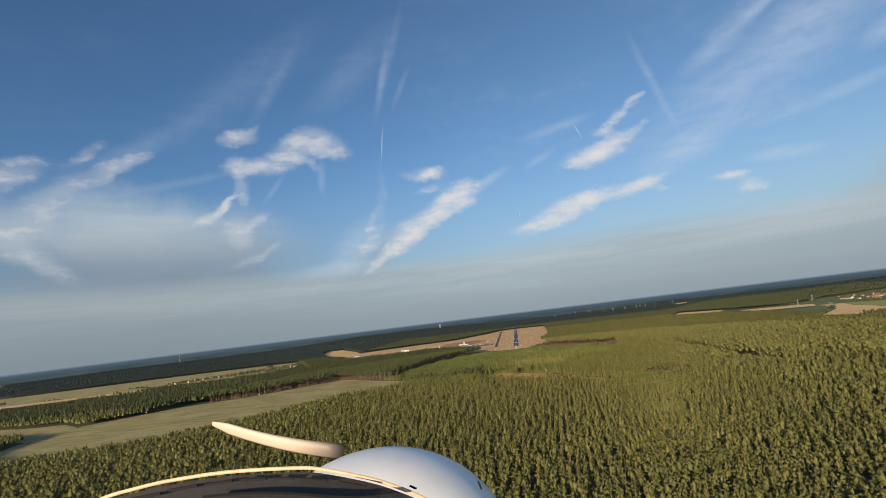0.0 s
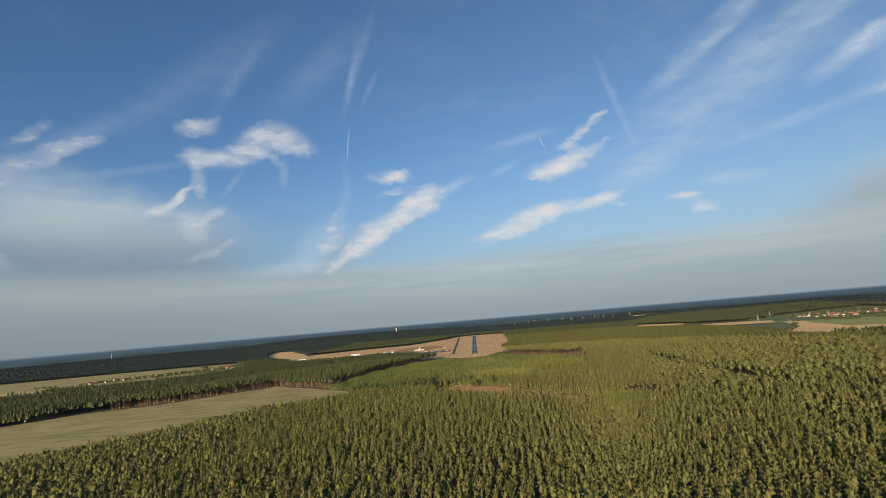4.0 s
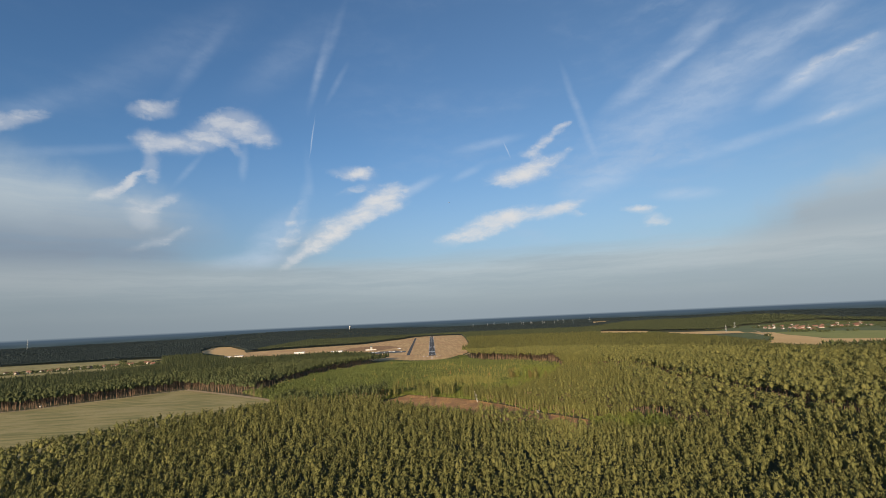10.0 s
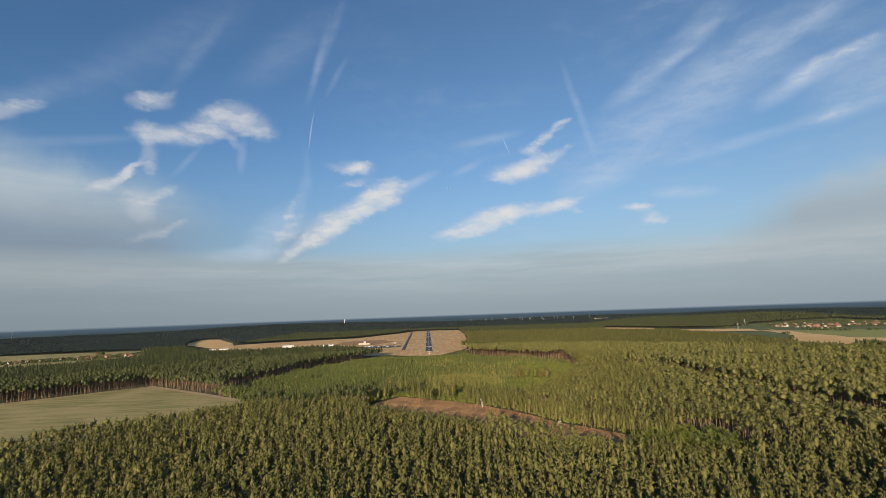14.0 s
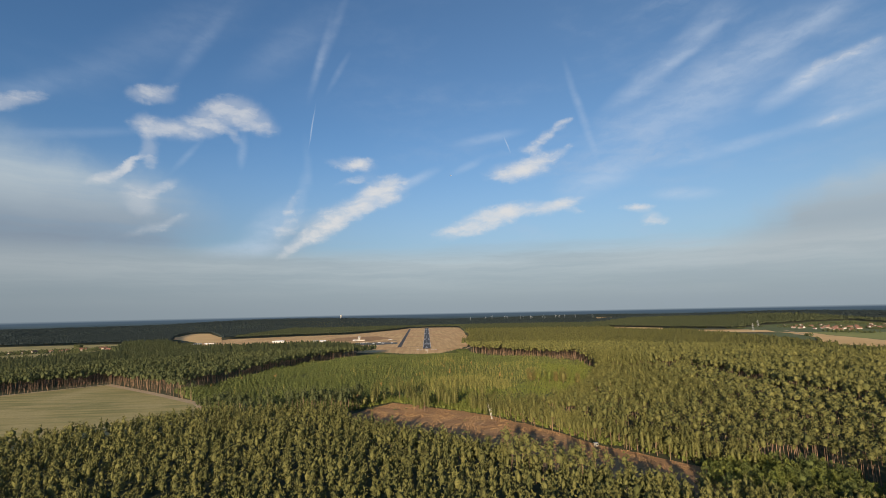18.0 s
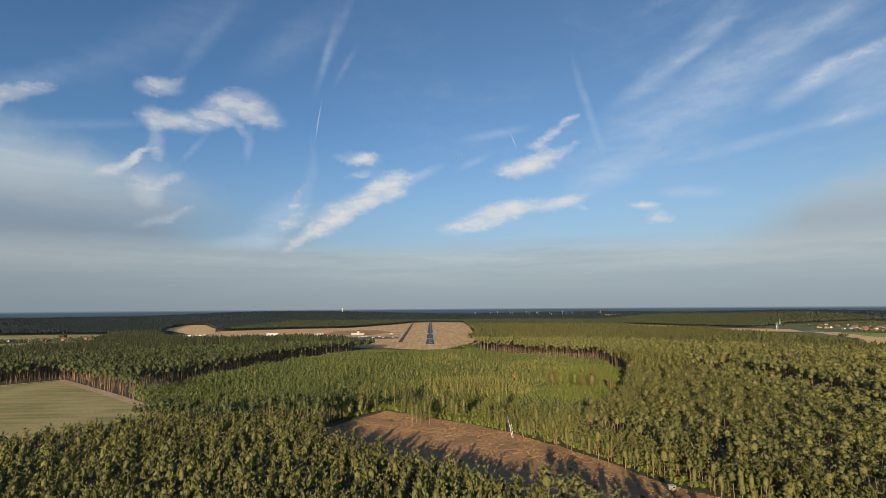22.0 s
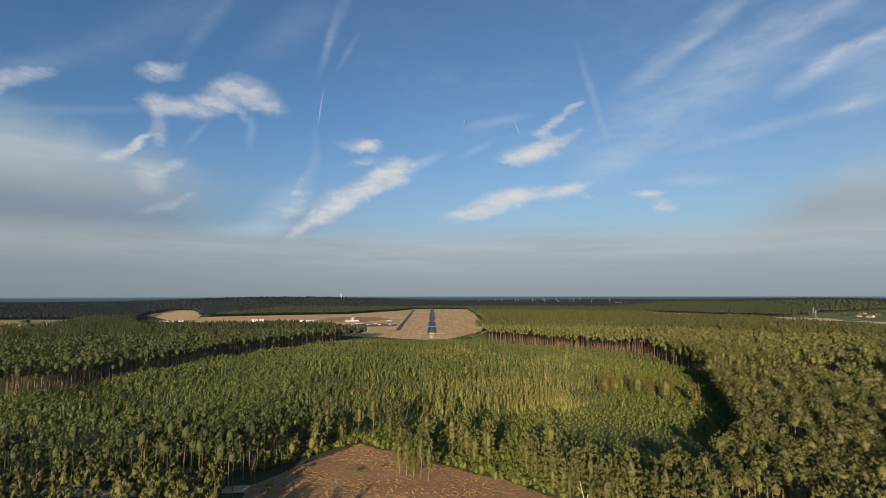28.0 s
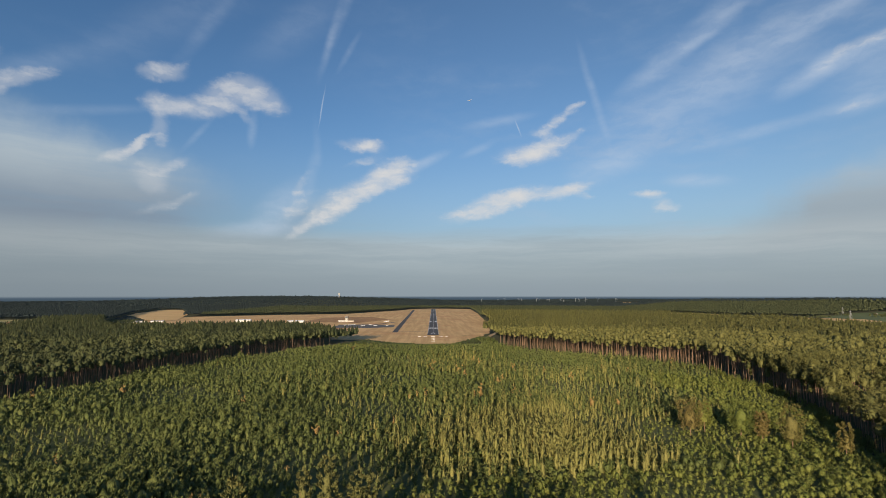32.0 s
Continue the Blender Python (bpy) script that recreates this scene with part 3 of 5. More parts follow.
def sprays(centres, outs, size, rnd, lift=0.35, wide=0.72):
    """One triangle a centre, facing about outwards: a spray of needles or leaves."""
    n = len(centres)
    normal = outs + rnd.normal(0, 0.34, (n, 3)) + (0, 0, lift)
    normal /= np.linalg.norm(normal, axis=1)[:, None]
    side = np.cross(normal, rnd.normal(0, 1, (n, 3)))
    side /= np.linalg.norm(side, axis=1)[:, None] + 1e-9
    up = np.cross(normal, side)
    s = size * rnd.uniform(0.6, 1.35, (n, 1))
    a, b, c = centres + up * s, centres - up * s * 0.6 + side * s * wide, centres - up * s * 0.6 - side * s * wide
    verts = np.stack([a, b, c], 1).reshape(-1, 3)
    return verts, np.arange(3 * n).reshape(-1, 3)


def stem(height, r, bend, sides, rnd, rings=2):
    """A tapered, slightly bent trunk."""
    zs = np.linspace(0, height, rings + 1)
    off = np.cumsum(rnd.normal(0, bend, (rings + 1, 2)), 0) * (zs / height)[:, None]
    ang = np.arange(sides) * 2 * np.pi / sides
    verts = np.concatenate([np.stack([o[0] + np.cos(ang) * r * (1 - 0.75 * z / height), o[1] + np.sin(ang) * r * (1 - 0.75 * z / height), np.full(sides, z)], -1)
                            for z, o in zip(zs, off)])
    faces = []
    for k in range(rings):
        for i in range(sides):
            j = (i + 1) % sides
            a, b, c, d = k * sides + i, k * sides + j, (k + 1) * sides + j, (k + 1) * sides + i
            faces += [(a, b, c), (a, c, d)]
    return verts, np.array(faces)


def crown_points(n, low, high, radius, kind, rnd):
    """Centres and outward ways for the sprays of a crown between two heights."""
    u = rnd.random(n)
    ang = rnd.random(n) * 2 * np.pi
    if kind == "cone":
        u = 1 - np.sqrt(rnd.random(n))
        prof = radius * (1 - u) ** 0.8 * (0.92 + 0.25 * np.sin(u * 30))
    elif kind == "dome":
        prof = radius * np.sqrt(np.clip(1 - (2 * u - 0.85) ** 2 / 1.35, 0.05, 1))
    else:
        prof = radius * np.sqrt(np.clip(1 - (2 * u - 1) ** 2, 0.05, 1))
    lobes = 1 + 0.22 * np.sin(3 * ang + rnd.random() * 6) + 0.15 * np.sin(5 * ang + 9 * u + rnd.random() * 6)
    r = prof * lobes * np.sqrt(rnd.uniform(0.55, 1.0, n))
    z = low + u * (high - low)
    c = np.stack([np.cos(ang) * r, np.sin(ang) * r, z], -1)
    out = np.stack([np.cos(ang), np.sin(ang), (u - 0.35) * 1.5], -1)
    return c, out / np.linalg.norm(out, axis=1)[:, None]


def clumped_form(height, low, radius, kind, clumps, per, size, clump_r, rnd, trunk_r=0.2, limbs=8):
    """A fuller tree: limbs that carry clumps of sprays. Gives the crown's and the wood's arrays."""
    c, out = crown_points(clumps, low, height - clump_r * 0.4, radius, kind, rnd)
    vs, fs, k = [], [], 0
    for p, o in zip(c, out):
        d = rnd.normal(0, 1, (per, 3))
        d /= np.linalg.norm(d, axis=1)[:, None]
        d[:, 2] = np.abs(d[:, 2]) * 0.8 + d[:, 2] * 0.2
        q = p + d * clump_r * rnd.uniform(0.55, 1.0, (per, 1)) * (1, 1, 0.62)
        v, f = sprays(q, d * 0.8 + o * 0.4, size, rnd)
        vs.append(v), fs.append(f + k)
        k += len(v)
    tv, tf = stem(low + (height - low) * 0.78, trunk_r, 0.16, 7, rnd, 5)
    wv, wf, k = [tv], [tf], len(tv)
    for p in c[:: max(1, clumps // limbs)]:
        a = np.array([0, 0, max(low * 0.9, p[2] - 1.6)])
        lv, lf = stem(1.0, 0.05, 0.0, 3, rnd, 1)
        way = p - a
        lv = a + lv[:, 2:3] * way + np.stack([lv[:, 0], lv[:, 1], 0 * lv[:, 0]], -1)
        wv.append(lv), wf.append(lf + k)
        k += len(lv)
    return (np.concatenate(vs), np.concatenate(fs)), (np.concatenate(wv), np.concatenate(wf))


SHAPE = {"spire": ((0.10, 0.72), (0.48, 0.70)), "cone": ((0.02, 0.95), (0.45, 0.66)), "dome": ((0.08, 0.80), (0.58, 0.92)), "round": ((0.12, 0.85), (0.64, 0.92))}


def core(low, height, radius, kind, sides, rnd):
    """The dense middle of a crown: an uneven closed body with a blunt top."""
    ang = np.arange(sides) * 2 * np.pi / sides + rnd.random() * 6
    vs = []
    for u, r in SHAPE[kind]:
        a = ang + rnd.normal(0, 0.2, sides)
        k = radius * r * (1 + rnd.normal(0, 0.2, sides))
        vs.append(np.stack([np.cos(a) * k, np.sin(a) * k, low + (height - low) * (u + rnd.normal(0, 0.05, sides))], -1))
    vs.append(np.array([[rnd.normal(0, 0.2) * radius, rnd.normal(0, 0.2) * radius, low + (height - low) * 0.9]]))
    fs = []
    for i in range(sides):
        j = (i + 1) % sides
        fs += [(i, j, sides + j), (i, sides + j, sides + i), (sides + i, sides + j, 2 * sides)]
    return np.concatenate(vs), np.array(fs)


def tree_form(height, low, radius, kind, tips, per, size, rnd, sides=0, trunk_r=0.2, rings=1, inner=0.5, spread=0.34, core_sides=4, upright=0.75):
    """A crown of branch tips, each a loose clump of small sprays round a dense middle, and a trunk."""
    u = (np.arange(tips) + rnd.uniform(0.1, 0.9, tips)) / tips
    ang = np.arange(tips) * 2.4 + rnd.random() * 6 + rnd.normal(0, 0.35, tips)
    prof = {"spire": np.minimum(1, (u + 0.12) / 0.34) * (1 - u) ** 0.62, "cone": (1 - u) ** 0.8,
            "dome": np.sqrt(np.clip(1 - (1.72 * u - 0.76) ** 2, 0.05, 1)), "round": np.sqrt(np.clip(1 - (1.7 * u - 0.85) ** 2, 0.05, 1))}[kind]
    r = radius * 0.8 * prof * rnd.uniform(0.62, 1.1, tips)
    c = np.stack([np.cos(ang) * r, np.sin(ang) * r, low + (0.06 + 0.86 * u) * (height - low)], -1)
    out = np.stack([np.cos(ang), np.sin(ang), 0.2 + (u - 0.4)], -1)
    d = rnd.normal(0, 1, (tips, per, 3))
    d *= rnd.uniform(0.35, 1.0, (tips, per, 1)) / np.linalg.norm(d, axis=2)[..., None]
    wide = spread * radius * rnd.uniform(0.75, 1.2, (tips, 1, 1)) * (1.0 - 0.35 * u[:, None, None])
    q = (c[:, None] + d * wide * (1, 1, 0.8)).reshape(-1, 3)
    n = len(q)
    away = (d * 0.6 + out[:, None] * 0.6).reshape(-1, 3)
    way = away + (0, 0, upright) + rnd.normal(0, 0.28, (n, 3))
    way /= np.linalg.norm(way, axis=1)[:, None]
    q[-1], way[-1] = (c[-1, 0] * 0.3, c[-1, 1] * 0.3, height - size * 0.7), (0, 0, 1)
    side = np.cross(way, away + rnd.normal(0, 0.4, (n, 3)))
    side /= np.linalg.norm(side, axis=1)[:, None] + 1e-9
    s = size * rnd.uniform(0.65, 1.35, (n, 1))
    leaf = np.stack([q + way * s, q - side * s * 0.42 - way * s * 0.5, q + side * s * 0.42 - way * s * 0.5], 1).reshape(-1, 3)
    v, f = core(low + 0.04 * (height - low), low + (height - low) * 0.82, radius * inner, kind, core_sides, rnd)
    vs, fs, k = [v, leaf], [f, np.arange(3 * n).reshape(-1, 3) + len(v)], len(v) + 3 * n
    leaves, wood = len(f) + n, 0
    if sides:
        tv, tf = stem(low + (height - low) * 0.5, trunk_r, 0.16, sides, rnd, rings)
        vs.append(tv), fs.append(tf + k)
        wood = len(tf)
    return np.concatenate(vs), np.concatenate(fs), np.r_[np.zeros(leaves, int), np.ones(wood, int)]


def lump_form(height, low, radius, sides, sprays_n, size, rnd):
    """A far tree: an uneven pointed crown with a few sprays that break its outline."""
    ang = np.arange(sides) * 2 * np.pi / sides + rnd.normal(0, 0.25, sides)
    r = radius * rnd.uniform(0.75, 1.2, sides)
    v = np.concatenate([np.stack([np.cos(ang) * r, np.sin(ang) * r, low + (height - low) * rnd.uniform(0.0, 0.3, sides)], -1), [(0, 0, height)]])
    f = np.array([(i, (i + 1) % sides, sides) for i in range(sides)])
    c, out = crown_points(sprays_n, low + (height - low) * 0.25, height, radius * 0.85, "dome", rnd)
    sv, sf = sprays(c, out, size, rnd, 0.5, 0.6)
    return np.concatenate([v, sv]), np.concatenate([f, sf + len(v)]), np.zeros(len(f) + len(sf), int)


def stamp(form, xy, scale, rnd, stretch=None):
    """The form set at every place, turned and scaled: verts, faces, index, vary."""
    v, f, m = form
    n = len(xy)
    a = rnd.random(n) * 2 * np.pi
    c, s = np.cos(a)[:, None], np.sin(a)[:, None]
    x = (v[None, :, 0] * c - v[None, :, 1] * s) * scale[:, None] + xy[:, :1]
    y = (v[None, :, 0] * s + v[None, :, 1] * c) * scale[:, None] + xy[:, 1:]
    tall = scale if stretch is None else scale * stretch
    lean = rnd.normal(0, 0.02, (n, 2))
    z = v[None, :, 2] * tall[:, None]
    x, y = x + lean[:, :1] * z, y + lean[:, 1:] * z
    z = z + ground_z(xy[:, 0], xy[:, 1])[:, None]
    verts = np.stack([x, y, z], -1).reshape(-1, 3)
    faces = (f[None] + (np.arange(n) * len(v))[:, None, None]).reshape(-1, 3)
    return verts, faces, np.tile(m, n), np.repeat(rnd.random(n), len(v))


def joined(name, chunks, mats, label, category):
    vs, fs, ms, rs, k = [], [], [], [], 0
    for v, f, m, r in chunks:
        vs.append(v), fs.append(f + k), ms.append(m), rs.append(r)
        k += len(v)
    if not vs:
        return None
    ob = mesh_object(name, np.concatenate(vs), np.concatenate(fs), mats, index=np.concatenate(ms), vary=np.concatenate(rs))
    return tagged(ob, label, category, kind="stuff")


def scatter(x0, x1, y0, y1, gap, rnd, jitter=0.36):
    """Places on a jittered grid whose rows run askew."""
    cx, cy, half = (x0 + x1) / 2, (y0 + y1) / 2, (abs(x1 - x0) + abs(y1 - y0)) / 2
    gx, gy = np.meshgrid(np.arange(-half, half, gap), np.arange(-half, half, gap * 0.92), indexing="ij")
    gx = gx + (np.arange(gx.shape[1]) % 2)[None] * gap * 0.5
    p = np.stack([gx.ravel(), gy.ravel()], -1) + rnd.uniform(-jitter, jitter, (gx.size, 2)) * gap
    c, s = math.cos(0.41), math.sin(0.41)
    p = p @ np.array([(c, s), (-s, c)]) + (cx, cy)
    return p[(p[:, 0] > x0) & (p[:, 0] < x1) & (p[:, 1] > y0) & (p[:, 1] < y1)]


def zone(p):
    """What grows at a place: 0 nothing, 1 pine plantation, 2 tall pines, 3 young mixed wood, 4 dark western pines, 5 far woods, 6 grove by the villages."""
    x, y = p[:, 0], p[:, 1]
    wob = 6 * np.sin(x * 0.05 + 1) + 5 * np.sin(y * 0.041 + x * 0.02)
    z = np.full(len(p), 5)
    near = (y < 1700) & (np.abs(x) < 1500)
    z[near] = 1
    z[near & (x > 40 + wob) & (y > -930 - 0.2 * x + wob)] = 2
    z[near & (x < -60) & (y > -760 + wob)] = 4
    z[inside(x, y, YOUNG)] = 3
    z[(x > -112) & (x < 92) & (y > -340) & (y < -40)] = 3
    for poly in OPEN:
        z[inside(x, y, poly)] = 0
    z[np.hypot((x - 172) / 34, (y + 956) / 38) < 1] = 0      # an opening with leafy trees
    patch = np.sin(x * 0.021 + 2 * np.sin(y * 0.013)) + np.sin(y * 0.027 + x * 0.008)
    for poly in (EAST_LOW, WEST_LOW):
        m = inside(x, y, poly) & (z != 0) & ((x > 940) | (x < 0))
        z[m] = np.where(patch > 1.62, 6, 0)[m]
    for poly in LOW:
        z[inside(x, y, poly) & (z != 3) & (z != 6)] = 0
    for poly in (VILLAGE_EAST, VILLAGE_WEST):
        z[inside(x, y, poly)] = 6
    return z


RIM = np.array([(-72, -738), (-34, -694), (-2, -716), (32, -744), (58, -768), (88, -810), (114, -860), (134, -883), (156, -912), (175, -930)], float)


def line_gap(p, line):
    """How far places lie from a broken line."""
    best = np.full(len(p), 1e9)
    for a, b in zip(line, line[1:]):
        k = np.clip(((p - a) @ (b - a)) / ((b - a) @ (b - a)), 0, 1)[:, None]
        best = np.minimum(best, np.linalg.norm(p - a - k * (b - a), axis=1))
    return best


def lowered(p):
    """How much lower the woods stand before the far fields and villages."""
    k = np.ones(len(p))
    for poly in LOW_WOOD:
        k[inside(p[:, 0], p[:, 1], poly)] = 0.30
    return k


def reach(p):
    """About how near the flight comes to a place while it still lies ahead."""
    x, y = p[:, 0], p[:, 1]
    ahead = np.maximum(y + 834, 215)
    return np.hypot(np.maximum(np.abs(x) - 20, 0), ahead)


def seen(p):
    """Inside the wide fan that the flight looks over."""
    x, y = p[:, 0], p[:, 1]
    return (np.abs(x) < (y + 1668) * 1.18 + 90) & (y > -1425)


GROVES = [(1049, 110, 7, 6, 1.2), (945, -45, 6, 5, 1.0), (890, -340, 26, 14, 1.9), (925, -360, 26, 14, 1.9), (960, -380, 26, 14, 1.9), (1267, 259, 14, 14, 1.0), (1307, 193, 14, 16, 1.0), (1366, 164, 8, 10, 1.1), (1289, 306, 10, 16, 1.1), (1262, 248, 10, 16, 1.0), (1192, 644, 10, 16, 0.8), (1323, 722, 12, 16, 1.0), (1127, 761, 12, 12, 1.0), (1361, 615, 12, 14, 0.9), (-1087, 128, 8, 10, 1.2), (-1090, 375, 8, 10, 1.4), (-939, 77, 8, 8, 0.8)]
FORMS = {}
q = np.random.default_rng(77)
PINE8 = ((24, 0.52, 2.8), (26, 0.54, 2.7), (27, 0.56, 2.8), (25, 0.50, 3.0), (20, 0.36, 2.7), (22, 0.42, 2.7), (18.5, 0.30, 2.6), (21, 0.40, 2.8))
FORMS["near"] = {
    1: [tree_form(h, h - 8.4, r * 1.04, k, 9, 8, 0.66, q, inner=0.56, spread=0.3, core_sides=4)
        for h, r, k in ((14, 3.1, "spire"), (14.5, 2.9, "dome"), (15, 3.2, "spire"), (13.5, 3.0, "dome"), (14.5, 3.3, "spire"), (14, 2.9, "dome"), (15, 3.0, "spire"), (13.5, 3.1, "dome"))],
    2: [tree_form(h, h * (low + 0.14), r * 1.32, "dome", 12, 9, 0.66, q, 3, 0.22, 1, 0.44, 0.28, 5) for h, low, r in PINE8],
    3: [tree_form(h, 0.3, r, k, 8, 6, 0.48, q, inner=0.52, spread=0.32) for h, k, r in ((6.5, "dome", 2.7), (5.5, "round", 2.8), (7.5, "spire", 2.5), (6, "round", 2.7), (5, "round", 2.9), (7, "dome", 2.6))],
    4: [tree_form(h, h * 0.64, 3.7, "dome", 11, 9, 0.68, q, 3, 0.22, 1, 0.46, 0.3, 5) for h in (20, 21.5, 23, 22)]}
FORMS["mid"] = {
    1: [tree_form(h, h - 6.2, 3.3, k, 6, 5, 0.85, q, inner=0.64) for h, k in ((14, "spire"), (15, "dome"), (15.5, "spire"), (14.5, "dome"))],
    2: [tree_form(h, h * 0.70, 3.8, "dome", 7, 5, 0.95, q, 3, 0.24, 1, 0.64) for h in (24, 26, 27, 25, 23)],
    3: [tree_form(h, 0.6, 2.8, k, 5, 5, 0.75, q, inner=0.62) for h, k in ((7, "dome"), (6, "round"), (7.5, "spire"), (6, "round"))],
    4: [tree_form(h, h * 0.66, 3.7, "dome", 7, 5, 0.95, q, 3, 0.22, 1, 0.64) for h in (20, 21.5, 23)]}
FORMS["far"] = {
    1: [lump_form(h, 6.0, 2.9, 5, 9, 1.25, q) for h in (14, 15, 15.5)],
    2: [lump_form(h, 13.0, 3.0, 5, 9, 1.3, q) for h in (23, 25, 26)],
    3: [lump_form(h, 2.0, 2.3, 5, 8, 1.0, q) for h in (7.5, 8.5, 9.5)],
    4: [lump_form(h, 10.0, 3.0, 5, 9, 1.3, q) for h in (19, 21, 22)],
    5: [lump_form(h, 9.0, 4.2, 4, 4, 1.8, q) for h in (16.5, 18, 20)],
    6: [tree_form(h, 0.5, 3.4, "round", 4, 5, 1.3, q, inner=0.6) for h in (6, 7.5)]}
FORMS["dim"] = {k: [lump_form(h, h * 0.5, 3.6, 4, 4, 1.7, q) for h in (16, 18, 19.5)] for k in (1, 2, 4, 5)}
FORMS["dim"][6] = FORMS["far"][6]
FORMS["last"] = {k: [lump_form(h, h * 0.45, 4.4, 4, 2, 2.4, q) for h in (16, 18, 20)] for k in (1, 2, 4, 5)}
FORMS["last"][6] = FORMS["far"][6]
FORMS["close"] = {2: [tree_form(h, h * (low + 0.10), r * 1.3, "dome", 24, 14, 0.48, q, 5, 0.25, 2, 0.46, 0.28, 5) for h, low, r in PINE8],
                  3: [tree_form(h, 0.1, 2.4, "round", 9, 9, 0.39, q, inner=0.54, spread=0.34, upright=0.5) for h in (4.2, 5, 3.6, 4.6, 6)]}
LARCH = [tree_form(h, 0.3, r, "cone", 8, 6, 0.5, q, inner=0.5, spread=0.32) for h, r in ((9, 2.0), (8, 1.9), (10, 2.1), (8.5, 2.2))]
NAMES = {1: ("pine_plantation", "pine", "dense green pine plantation with pointed crowns", "pine wood"),
         2: ("tall_pine_forest", "pine", "tall Scots pines with bare reddish trunks", "pine forest"),
         3: ("young_mixed_wood", "broadleaf", "young mixed wood of birch, larch and pine", "young wood"),
         4: ("dark_pine_forest", "dark_pine", "dark green pine forest beside the meadow", "pine forest"),
         5: ("far_woods", "hazed_far_wood", "far dark green woods with haze tinted into their colour", "woods"),
         7: ("distant_woods", "hazed_distant_wood", "woods towards the horizon, dim blue-green with painted-in haze", "woods"),
         6: ("village_trees", "dark_pine", "garden trees among the village houses", "trees")}
CORNER = [(30, -790), (240, -790), (270, -705), (300, -450), (215, -450), (190, -520), (-20, -620), (-60, -705)]     # where the flight ends lowest
BANDS = [("close", 0, 500, {2: 6.2, 3: 3.3}), ("near", 0, 330, {1: 5.8, 2: 6.2, 3: 3.8, 4: 6.4}), ("mid", 330, 680, {1: 6.1, 2: 6.5, 3: 4.5, 4: 6.6}),
         ("far", 680, 1500, {1: 7.0, 2: 7.0, 3: 5.0, 4: 7.0, 6: 11}), ("dim", 1500, 2500, {1: 9.2, 2: 9.2, 4: 9.2, 5: 9.6, 6: 13}),
         ("last", 2500, 5400, {1: 22, 2: 22, 4: 22, 5: 22, 6: 22})]
chunks = {k: [] for k in NAMES}
young_extra = {"spruce": [], "autumn": [], "scrub": []}
